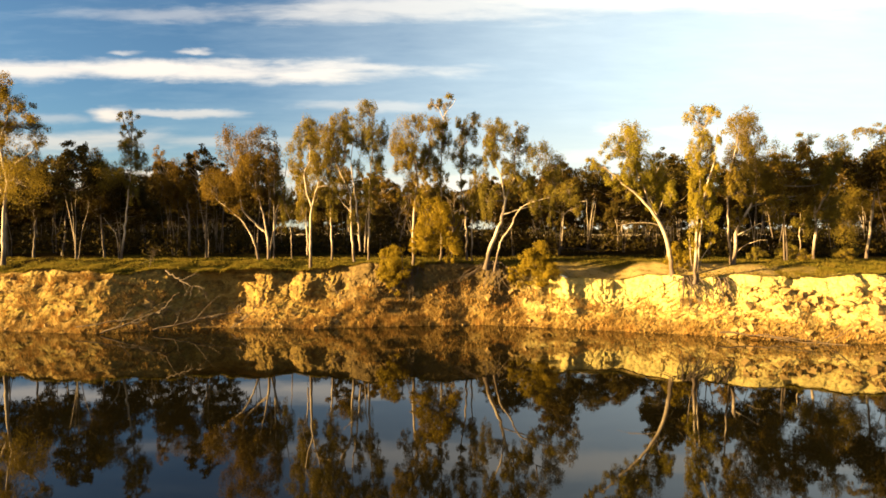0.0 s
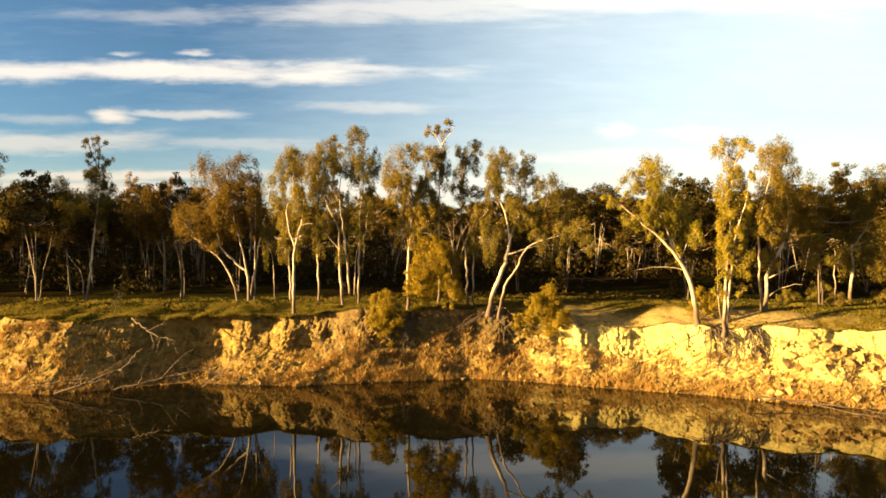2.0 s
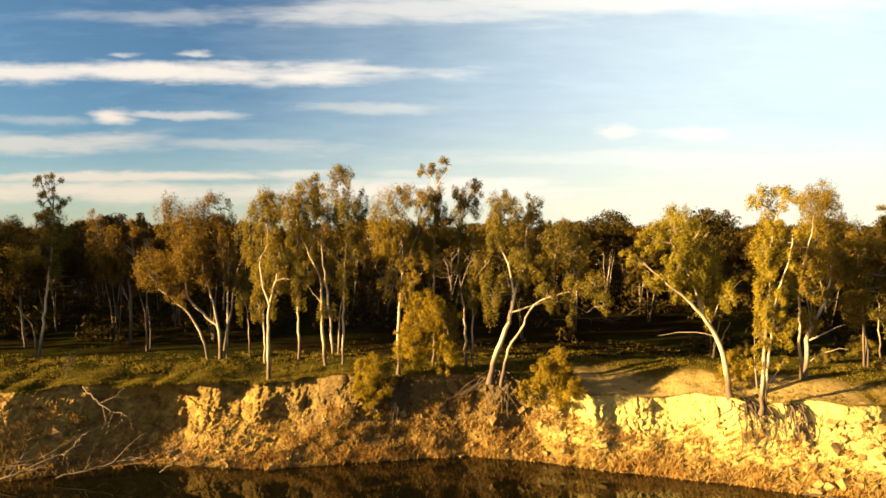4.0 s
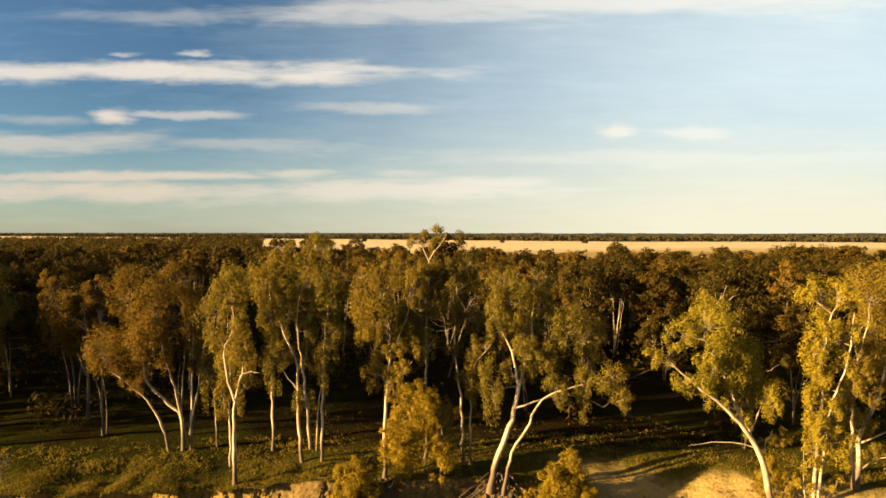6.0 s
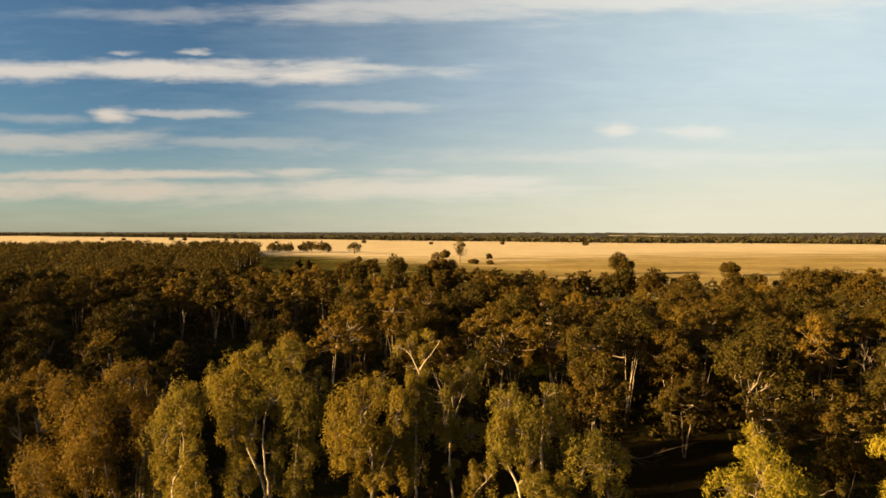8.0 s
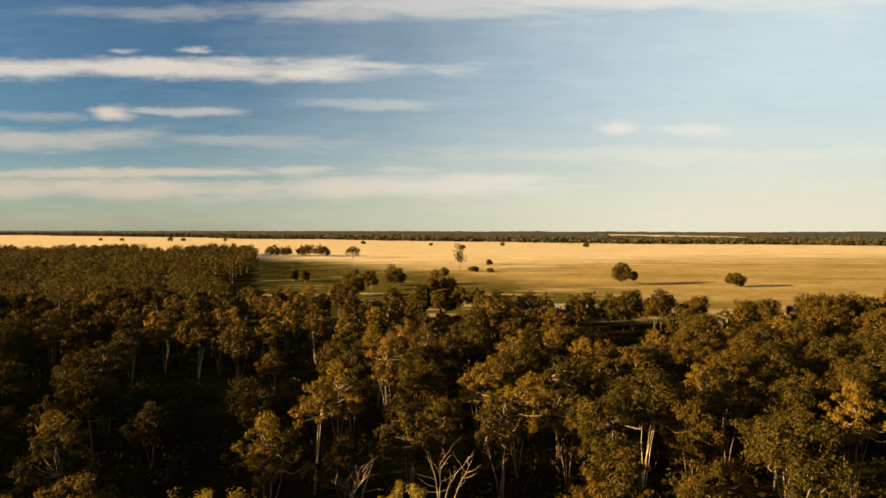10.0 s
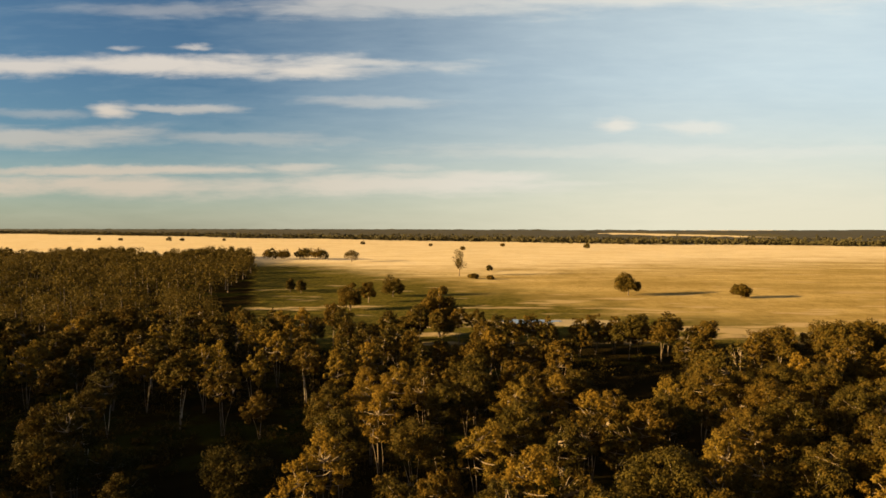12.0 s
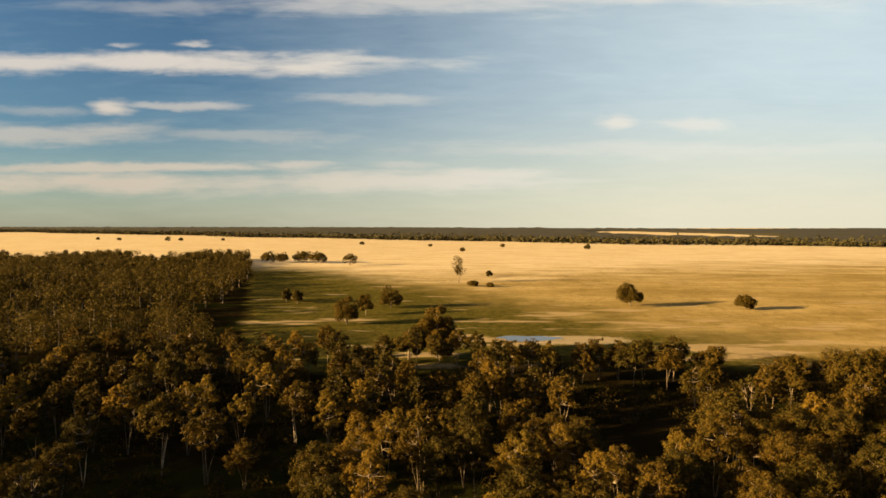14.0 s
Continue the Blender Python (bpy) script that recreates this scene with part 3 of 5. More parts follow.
# ---- trees ----
def grow(rng, stems, clumps, leaf_size, tufts, per_tuft, leaf_area, sides, fuller=1.25, blade=4):
    """Stem tubes, twig tubes and leaf places of one tree, from its stems and the clumps of its crown (all from its foot)."""
    limbs, spine = [], []
    for k, (r, pts) in enumerate(stems):
        p = np.array([(x, 0.0, z) for x, z in pts])
        if k and len(spine):
            near = spine[0][np.argmin(np.linalg.norm(spine[0][:, [0, 2]] - p[0, [0, 2]], axis=1))]
            if np.linalg.norm(near[[0, 2]] - p[0, [0, 2]]) < 0.7 and p[0, 2] > 0.5:
                p[:, 1] += near[1]
        lean = rng.uniform(-0.22, 0.22)
        grow_out = np.linspace(0, 1, len(p)) * np.linalg.norm(p[-1] - p[0])
        p[:, 1] += grow_out * lean
        if p[0, 2] < 0.2:
            p[0, 2] -= 0.35
        n = max(5, int(np.linalg.norm(np.diff(p, axis=0), axis=1).sum() / 0.45))
        line = smooth_line(p, min(n, 30 if sides > 5 else 8), rng, 0.03)
        taper = np.linspace(1, 0.16, len(line)) ** 0.85
        radii = (0.68 if sides > 6 else 0.58) * r * taper
        if p[0, 2] < 0.2:
            radii[:2] *= (1.55, 1.15)
        limbs.append(tube(line, radii, sides))
        spine.append(line)
    allpts = np.vstack(spine)
    if sides == 6:
        clumps = list(clumps)
        for cx, cz, rx, rz in clumps[:]:      # loose sprays round a shrub
            for _ in range(3):
                turn = rng.uniform(0.2, 2.9)
                clumps.append((cx + 1.2 * rx * math.cos(turn), cz + 1.25 * rz * math.sin(turn), rx * 0.38, rz * 0.5))
    if sides > 5 and fuller < 1.35:
        clumps = list(clumps)
        for (r, _), line in zip(stems, spine):
            for f in (0.55, 0.68, 0.8, 0.93) if r > 0.06 else ():
                p = line[int(f * (len(line) - 1))]
                if p[2] > 4.6:
                    clumps.append((p[0] + rng.normal(0, 0.35), p[2] + rng.normal(0.1, 0.3), rng.uniform(0.4, 0.65), rng.uniform(0.45, 0.8), p[1] + rng.normal(0, 0.4)))
    twigs, pts, outs = [], [], []
    for cx, cz, rx, rz, *deep in clumps:
        if sides > 6:      # gum foliage hangs in tall sprays
            rx, rz = rx * fuller * 0.88, rz * fuller * 1.25
        else:
            rx, rz = rx * fuller, rz * fuller * (1.12 if sides > 5 else 1.0)
        high = allpts[allpts[:, 2] < cz + 0.3 * rz]
        root = high[np.argmin(np.abs(high[:, 0] - cx) + np.abs(high[:, 2] - cz) * 0.8)] if len(high) else allpts[0]
        c = np.array([cx, deep[0] if deep else root[1] * 0.6 + rng.uniform(-0.8, 0.8) * rx, cz])
        bend = (root + c) / 2 + np.array([0, 0, (0.12 if sides > 5 else -0.06) * np.linalg.norm(c - root)]) + rng.normal(0, 0.12, 3)
        thick = min(0.09, 0.028 + 0.02 * np.linalg.norm(c - root))
        twigs.append(tube(smooth_line([root, bend, c], 6, rng, 0.03), np.linspace(thick, 0.018, 6), 4))
        count = max(4, int(tufts * (rx * rz) ** 0.75))
        mids, lp, way = clump_points(c, np.array([rx, rx * 0.95, rz]), count, max(10, int(per_tuft * min(1.0, 0.2 + 0.8 * (rx * rz) ** 0.5))), rng, 1.35 if sides > 6 else 1.0, 0.31 if sides > 5 else 0.46)
        pts.append(lp), outs.append(way)
        for mpt in mids[:: max(1, count // 9)] if sides > 5 else ():
            start = c + (root - c) * rng.uniform(0, 0.5)
            twigs.append(tube(smooth_line([start, (start + mpt) / 2 + rng.normal(0, 0.1, 3), mpt], 4, rng, 0.02), np.linspace(0.022, 0.008, 4), 3))
    return limbs, twigs, leaves(np.vstack(pts), leaf_size, leaf_area, rng, 0.6, blade, np.vstack(outs))


def stand(name, x, y, label, category, group=""):
    ob = new(name)
    ob.empty_display_size = 0.3
    ob.matrix_basis = pose(x, y, float(ground_z(np.float64(x), np.float64(y))) - 0.03)
    return tagged(ob, label, category, group)


def gum_tree(x, y, z, seed, stems, clumps, label, leaf):
    """One gum of the bank: a trunk, its limbs, the fine branches and the crown."""
    rng = np.random.default_rng(seed)
    limbs, twigs, crown = grow(rng, stems, clumps, 0.20, 17, 96, 0.032, 9, 1.22, 3)
    tree = stand("gum_tree", x, y, label, "tree", "gums along the bank")
    for k, (v, f) in enumerate(limbs):
        part("trunk" if k == 0 else "limb", mesh_of("limb", v, f, BARK if y < 62 else BARK_GREY, True), tree)
    part("branchwork", mesh_of("branchwork", *joined(twigs), BARK_GREY, True), tree, kind="stuff")
    part("crown", mesh_of("crown", *crown, leaf), tree)


def shrub(x, y, z, seed, stems, clumps, label, leaf):
    rng = np.random.default_rng(100 + seed)
    limbs, twigs, crown = grow(rng, stems, clumps, 0.18, 22, 90, 0.03, 6, 1.3, 3)
    bush = stand("shrub", x, y, label, "shrub", "golden shrubs on the bank")
    if y < edge_y(x):
        s = 0.6
        bush.matrix_basis = pose(*[float(c) for c in on_bank(x, s)])
    for v, f in limbs:
        part("stem", mesh_of("stem", v, f, DEADWOOD, True), bush)
    part("branchwork", mesh_of("branchwork", *joined(twigs), DEADWOOD, True), bush, kind="stuff")
    part("crown", mesh_of("crown", *crown, leaf), bush)


gum_tree(-15.70, 59.5, 4.97, 1,
    [(0.2, [(0.0, 0.0), (-0.08, 2.2), (-0.85, 2.97), (-2.2, 4.32), (-2.51, 5.87), (-2.97, 8.18)]), (0.15, [(-0.77, 0.0), (-1.23, 1.62), (-2.01, 3.16), (-2.97, 4.21), (-4.32, 5.29)]), (0.13, [(-0.08, 2.2), (-0.46, 4.71), (-0.85, 6.64), (-1.04, 8.95)]), (0.12, [(0.46, 0.0), (0.39, 4.32), (0.31, 7.41), (0.19, 10.88)])],
    [(-4.5, 6.6, 1.4, 1.1), (-2.8, 6.4, 1.4, 1.2), (-5.2, 6.3, 0.8, 0.7), (-1.6, 7.4, 1.2, 1.1), (-3.2, 10.1, 1.0, 1.2), (-1.2, 9.3, 1.3, 1.4), (-0.5, 10.9, 1.0, 0.8), (0.3, 7.4, 0.8, 1.5), (-2.2, 8.2, 1.0, 1.0)],
    "pale-barked gum with orange-tinted drooping leaves, several stems on the bank top", ORANGE)
gum_tree(-13.75, 60.0, 4.83, 2,
    [(0.08, [(0.0, 0.0), (0.04, 2.81), (-0.27, 4.76)])],
    [(-0.5, 4.4, 0.6, 1.2), (-0.7, 5.9, 0.5, 0.9), (0.0, 5.4, 0.4, 0.8)],
    "slender young gum with a thin grey stem among taller trees", LEAF)
gum_tree(-11.01, 55.6, 4.78, 3,
    [(0.2, [(0.0, 0.0), (0.07, 3.43), (0.28, 5.18), (0.8, 6.75), (1.15, 8.67)]), (0.1, [(0.28, 5.18), (-0.24, 6.92), (-0.38, 8.32), (0.1, 9.02), (-0.07, 11.12)]), (0.06, [(0.8, 6.75), (1.85, 6.92)]), (0.1, [(-0.24, 1.15), (-0.45, 4.13), (-0.59, 6.58), (-0.94, 9.72)])],
    [(-1.6, 9.7, 0.9, 1.3), (-0.2, 10.8, 1.1, 1.3), (-0.6, 6.6, 0.6, 1.3), (0.8, 8.0, 0.8, 1.0), (0.1, 11.8, 1.0, 0.6), (-0.8, 4.8, 0.5, 0.8)],
    "white-trunked gum close to the grassy bank edge", LEAF)
gum_tree(-9.88, 59.5, 4.97, 4,
    [(0.15, [(0.0, 0.0), (-0.19, 2.78), (-0.42, 5.87), (-0.42, 8.95), (-0.69, 10.88)])],
    [(-0.1, 5.5, 0.7, 1.4), (-0.3, 8.2, 0.8, 1.4), (-1.1, 10.5, 1.0, 1.2)],
    "straight slim gum with a white upper trunk", LEAF)
gum_tree(-7.66, 57.8, 5.07, 5,
    [(0.18, [(0.0, 0.0), (-0.3, 3.04), (-0.44, 6.0), (-1.33, 7.85), (-2.26, 10.07), (-2.07, 11.92)]), (0.06, [(-0.44, 4.52), (-1.52, 5.81)]), (0.09, [(-1.33, 7.85), (-0.96, 10.07), (-0.78, 12.66)])],
    [(-2.4, 10.8, 0.9, 1.1), (-1.5, 12.2, 1.0, 0.7), (-0.8, 13.0, 0.6, 0.4), (-2.1, 9.0, 0.8, 0.8), (-1.1, 11.2, 1.0, 0.8), (-1.3, 6.6, 0.7, 0.6)],
    "tall gum leaning over, white trunk and open airy crown", LEAF)
gum_tree(-6.43, 57.5, 4.67, 6,
    [(0.14, [(0.0, 0.0), (0.07, 3.49), (0.15, 6.43), (0.44, 9.73), (0.44, 12.31)]), (0.14, [(-0.66, 0.84), (-0.84, 3.49), (-1.21, 6.43), (-1.47, 9.0), (-1.03, 11.2)]), (0.09, [(-0.29, 0.73), (-0.18, 3.49), (0.07, 4.96)])],
    [(0.1, 13.0, 0.9, 0.7), (-0.7, 10.8, 1.0, 1.1), (0.6, 10.1, 1.0, 1.3), (0.1, 5.3, 0.6, 1.3), (-1.2, 3.5, 0.8, 0.6), (0.9, 7.5, 0.6, 1.0), (1.4, 11.2, 0.6, 0.8)],
    "clump of pale gum trunks with a tall thin crown", LEAF)
gum_tree(-2.41, 56.0, 4.94, 7,
    [(0.2, [(0.0, 0.0), (0.04, 3.53), (0.14, 5.66), (0.28, 7.42), (0.21, 8.84), (-0.14, 10.6)]), (0.08, [(0.21, 4.95), (0.74, 6.01), (1.63, 6.89)]), (0.09, [(0.28, 7.42), (0.64, 7.78), (1.45, 9.9)]), (0.07, [(0.21, 8.84), (-1.02, 9.54)]), (0.06, [(-0.14, 10.6), (0.64, 12.02)])],
    [(-1.4, 9.9, 0.8, 1.1), (-0.2, 11.0, 1.1, 1.1), (0.6, 12.2, 0.8, 0.6), (-0.8, 8.5, 0.8, 0.7), (1.4, 9.5, 0.8, 0.9), (1.4, 7.8, 0.8, 0.6), (-0.8, 6.0, 0.6, 0.7), (1.6, 11.3, 0.7, 0.8)],
    "white-trunked gum with a rounded crown beside golden shrubs", LEAF)
gum_tree(-0.04, 58.0, 5.16, 8,
    [(0.15, [(0.0, 0.0), (0.0, 4.39), (0.0, 8.11), (0.11, 10.71), (0.22, 12.39)]), (0.05, [(0.22, 12.2), (-0.26, 13.24), (-1.0, 13.61)]), (0.05, [(0.22, 12.39), (0.86, 13.32), (1.23, 13.87)])],
    [(-0.9, 13.5, 0.5, 0.3), (-0.1, 13.8, 0.6, 0.4), (0.8, 13.9, 0.4, 0.4), (0.4, 13.2, 0.3, 0.3), (0.1, 11.4, 0.7, 0.8), (-0.3, 7.4, 0.6, 1.0), (0.5, 10.2, 0.6, 1.0)],
    "tallest gum, straight trunk topped by a flat umbrella of leaves", LEAF)
gum_tree(2.21, 57.5, 5.04, 9,
    [(0.15, [(0.0, 0.0), (-0.11, 3.86), (-0.37, 5.69), (-0.48, 7.9), (-0.29, 10.1)]), (0.11, [(0.44, 0.18), (0.44, 3.86), (0.62, 6.06), (1.54, 7.53)])],
    [(0.4, 12.1, 0.8, 0.7), (0.1, 10.8, 1.0, 1.0), (-0.8, 9.4, 0.8, 0.8), (0.8, 8.6, 1.0, 0.6), (1.2, 7.2, 0.6, 0.6), (-0.5, 11.9, 0.6, 0.6)],
    "upright gum with two pale stems and a dense top", LEAF)
gum_tree(3.63, 54.6, 5.19, 10,
    [(0.27, [(0.0, 0.0), (0.41, 1.53), (1.26, 3.4), (1.7, 5.28), (2.11, 6.64), (2.62, 7.32), (2.62, 9.02), (2.79, 11.07)]), (0.09, [(1.5, 4.26), (2.79, 4.66), (4.49, 5.0), (5.86, 4.6), (6.54, 4.26)]), (0.09, [(2.11, 6.47), (3.13, 6.98), (4.49, 7.66)]), (0.12, [(1.7, 5.45), (1.26, 7.66), (0.58, 9.02), (0.41, 10.72)]), (0.15, [(0.75, -0.1), (1.26, 1.87), (2.11, 3.23), (3.13, 4.94), (5.86, 5.79), (7.05, 6.3)])],
    [(0.9, 11.5, 0.9, 0.6), (1.4, 10.4, 1.0, 0.9), (2.8, 11.2, 0.9, 0.6), (3.0, 9.7, 0.9, 1.0), (0.4, 10.0, 0.7, 0.9), (1.9, 7.7, 0.7, 0.6), (0.1, 5.3, 0.7, 1.5), (4.5, 9.0, 1.0, 1.0), (5.9, 8.3, 0.9, 0.9), (6.9, 6.0, 1.0, 0.7), (5.7, 7.0, 0.9, 0.6), (7.6, 4.8, 0.6, 0.4)],
    "large leaning gum with smooth cream bark and long low limbs", LEAF)
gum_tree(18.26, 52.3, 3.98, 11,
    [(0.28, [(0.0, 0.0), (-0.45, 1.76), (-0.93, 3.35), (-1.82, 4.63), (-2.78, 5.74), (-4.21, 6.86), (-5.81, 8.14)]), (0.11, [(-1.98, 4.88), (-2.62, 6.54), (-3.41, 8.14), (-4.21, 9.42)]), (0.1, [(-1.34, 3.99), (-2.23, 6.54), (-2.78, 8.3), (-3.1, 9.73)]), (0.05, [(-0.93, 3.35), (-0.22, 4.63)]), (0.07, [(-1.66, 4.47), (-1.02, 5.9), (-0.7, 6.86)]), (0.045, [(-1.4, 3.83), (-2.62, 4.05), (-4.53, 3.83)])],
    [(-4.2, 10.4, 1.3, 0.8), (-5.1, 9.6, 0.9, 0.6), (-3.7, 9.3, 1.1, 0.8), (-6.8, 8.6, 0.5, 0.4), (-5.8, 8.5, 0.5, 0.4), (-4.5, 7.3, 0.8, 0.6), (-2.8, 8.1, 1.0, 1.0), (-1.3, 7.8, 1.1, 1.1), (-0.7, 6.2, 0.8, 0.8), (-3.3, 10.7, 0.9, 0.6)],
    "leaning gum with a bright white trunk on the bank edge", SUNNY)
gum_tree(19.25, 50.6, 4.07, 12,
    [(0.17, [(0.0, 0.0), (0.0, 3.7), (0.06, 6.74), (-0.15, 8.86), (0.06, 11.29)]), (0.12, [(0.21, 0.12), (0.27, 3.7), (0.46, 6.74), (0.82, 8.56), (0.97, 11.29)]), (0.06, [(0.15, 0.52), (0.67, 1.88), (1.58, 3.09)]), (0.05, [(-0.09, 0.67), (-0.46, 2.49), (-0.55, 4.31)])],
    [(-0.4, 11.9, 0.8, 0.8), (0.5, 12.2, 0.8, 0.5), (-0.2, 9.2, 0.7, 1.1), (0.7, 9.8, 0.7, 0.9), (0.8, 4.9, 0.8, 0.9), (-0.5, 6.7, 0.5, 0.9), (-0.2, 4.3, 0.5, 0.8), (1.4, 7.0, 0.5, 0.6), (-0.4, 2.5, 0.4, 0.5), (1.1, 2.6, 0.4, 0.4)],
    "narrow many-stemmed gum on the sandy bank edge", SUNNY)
gum_tree(23.75, 54.0, 4.87, 13,
    [(0.22, [(0.0, 0.0), (0.33, 1.34), (0.5, 2.68), (1.34, 4.02), (2.01, 5.02), (2.51, 7.37), (2.34, 9.38)]), (0.15, [(-0.07, 0.17), (-0.5, 1.67), (-0.84, 3.35), (-1.0, 6.7), (-0.67, 9.38)]), (0.09, [(0.5, 2.34), (1.67, 3.01), (2.68, 3.52)]), (0.06, [(0.27, 0.84), (1.51, 1.84), (2.68, 2.01)])],
    [(0.0, 11.1, 1.2, 0.9), (1.3, 11.1, 1.2, 0.9), (2.5, 10.0, 1.0, 1.0), (0.3, 8.7, 1.2, 1.0), (2.0, 7.7, 1.0, 1.1), (-0.5, 6.7, 0.7, 0.7), (2.7, 5.7, 1.0, 0.9), (4.0, 8.0, 1.1, 1.3), (0.3, 3.7, 0.7, 0.7), (4.4, 4.7, 1.0, 1.1)],
    "broad gum with several spreading grey stems", LEAF)
gum_tree(-37.96, 57.0, 4.79, 14,
    [(0.3, [(0.0, 0.0), (-0.1, 4.3), (0.0, 7.23), (0.24, 8.7), (1.71, 10.07)]), (0.15, [(0.0, 7.23), (-0.24, 10.65), (0.73, 13.09), (0.73, 15.05)]), (0.15, [(-0.05, 5.77), (-1.71, 9.19), (-1.95, 13.09)])],
    [(0.5, 15.5, 1.3, 0.8), (1.0, 14.1, 1.2, 0.8), (2.8, 13.3, 0.8, 0.6), (2.4, 12.0, 1.1, 0.7), (0.2, 11.5, 1.3, 0.8), (-1.7, 14.1, 1.8, 1.7), (2.7, 10.7, 0.8, 0.5), (-2.2, 10.2, 1.8, 1.7), (1.7, 7.2, 2.0, 1.5)],
    "very tall gum with a broad open crown on the bank top", LEAF)
gum_tree(-29.34, 60.0, 4.84, 15,
    [(0.16, [(0.0, 0.0), (0.31, 3.3), (0.57, 6.92), (0.72, 11.05)]), (0.09, [(-0.1, 0.1), (-0.46, 2.27), (-1.5, 3.82)])],
    [(0.1, 13.0, 0.5, 0.4), (0.8, 13.0, 0.5, 0.4), (0.6, 11.8, 0.6, 0.5), (1.6, 11.7, 0.5, 0.4), (1.1, 10.5, 0.9, 0.4), (0.1, 9.8, 0.6, 0.7), (1.9, 9.2, 0.6, 0.9), (-1.0, 7.4, 1.3, 1.1), (0.8, 8.0, 1.1, 0.9)],
    "tall thin gum with tufted crown standing in shade", LEAF)
gum_tree(-25.58, 66.0, 5.59, 16,
    [(0.2, [(0.0, 0.0), (0.0, 3.78), (-0.17, 6.06), (0.29, 8.92)]), (0.1, [(0.0, 3.2), (-0.97, 5.21), (-2.0, 7.21)])],
    [(0.3, 10.1, 0.7, 0.5), (0.9, 8.9, 1.1, 0.9), (-0.9, 7.8, 1.5, 1.3), (-2.7, 6.9, 0.9, 1.1), (2.0, 8.9, 0.9, 0.7), (-2.9, 10.4, 0.7, 0.5), (-3.1, 9.1, 0.6, 0.5), (0.6, 6.9, 1.5, 1.0)],
    "gum with a forked grey trunk and dark crown", ORANGE)
gum_tree(-38.45, 66.0, 5.47, 17,
    [(0.15, [(0.0, 0.0), (0.11, 3.89), (0.0, 7.89)])],
    [(0.1, 9.0, 0.8, 0.6), (0.0, 7.6, 0.9, 0.9), (-0.6, 6.2, 0.7, 0.7), (0.5, 5.9, 0.7, 0.8)],
    "small gum with a sunlit olive crown in the woodland", LEAF)
# takes the darker woodland leaves so that its crown looks shaded
gum_tree(-33.05, 64.0, 5.43, 18,
    [(0.18, [(0.0, 0.0), (-0.17, 3.32), (-0.28, 7.2)])],
    [(-0.4, 9.4, 1.0, 0.8), (0.3, 7.7, 1.2, 1.1), (-1.4, 7.2, 1.0, 0.8), (-0.3, 5.8, 1.8, 0.9), (-1.9, 5.5, 1.1, 0.8)],
    "dense dark gum at the woodland edge", SHADED_WOODS)
gum_tree(32.96, 58.5, 5.01, 19,
    [(0.2, [(0.0, 0.0), (0.2, 2.11), (0.1, 4.12), (-0.15, 6.63), (-0.9, 10.15)]), (0.1, [(-1.01, 0.0), (-0.9, 2.11), (-0.65, 4.12)]), (0.12, [(0.1, 4.12), (1.61, 6.63), (1.86, 9.65)])],
    [(-1.2, 10.6, 0.9, 0.4), (-0.9, 9.4, 0.5, 0.6), (-1.4, 8.2, 0.4, 0.5), (-0.4, 7.1, 1.4, 1.1), (1.6, 7.6, 1.4, 1.0), (1.9, 9.9, 1.1, 0.8), (-0.7, 3.1, 0.9, 0.9), (1.1, 4.6, 1.8, 1.5), (-1.9, 6.4, 0.9, 0.9), (1.6, 3.4, 0.9, 0.9)],
    "tangled gum with pale twin trunks and bare branches", LEAF)
gum_tree(39.77, 61.5, 5.41, 20,
    [(0.2, [(0.0, 0.0), (0.21, 2.76), (0.42, 6.47), (0.58, 9.12), (1.48, 10.98)]), (0.06, [(0.58, 9.12), (-0.37, 10.71), (-0.74, 11.45)]), (0.08, [(0.42, 6.47), (-0.9, 8.06)])],
    [(-0.6, 11.7, 1.0, 0.4), (1.0, 12.0, 1.1, 0.4), (2.5, 11.9, 0.9, 0.4), (0.7, 8.1, 1.4, 0.9), (-0.6, 8.1, 1.2, 0.9), (1.8, 8.6, 0.9, 0.8), (-0.1, 5.9, 1.9, 1.2), (2.3, 5.7, 0.5, 0.5), (-1.7, 3.3, 1.4, 1.4)],
    "tall gum with a flat umbrella top above darker foliage", LEAF)
gum_tree(-39.30, 63.0, 5.19, 21,
    [(0.18, [(0.0, 0.0), (-0.11, 2.99), (-0.27, 6.26), (0.0, 8.44)]), (0.08, [(-0.11, 2.99), (1.09, 5.71)])],
    [(0.0, 9.0, 1.4, 1.1), (-0.8, 7.3, 1.4, 1.2), (1.1, 6.5, 1.0, 1.1), (-2.2, 8.2, 1.4, 1.3), (0.0, 5.1, 1.6, 0.9)],
    "dense dark gum beside a taller pale one", SHADED_WOODS)
shrub(-0.59, 55.6, 5.24, 22,
    [(0.05, [(0.0, 0.0), (-0.35, 1.57), (-0.52, 2.97)]), (0.05, [(0.35, 0.0), (0.87, 1.57)]), (0.05, [(0.7, 0.0), (1.57, 2.62)])],
    [(-0.6, 3.2, 0.9, 1.2), (0.8, 1.6, 1.1, 1.3), (1.6, 3.3, 0.6, 1.0), (-0.9, 0.9, 0.8, 0.9), (0.4, 3.6, 0.7, 1.0), (-0.9, 2.0, 0.7, 0.8), (0.2, 4.6, 0.5, 0.6), (1.5, 0.9, 0.6, 0.8)],
    "golden wattle shrub between the trunks on the bank", GOLD)
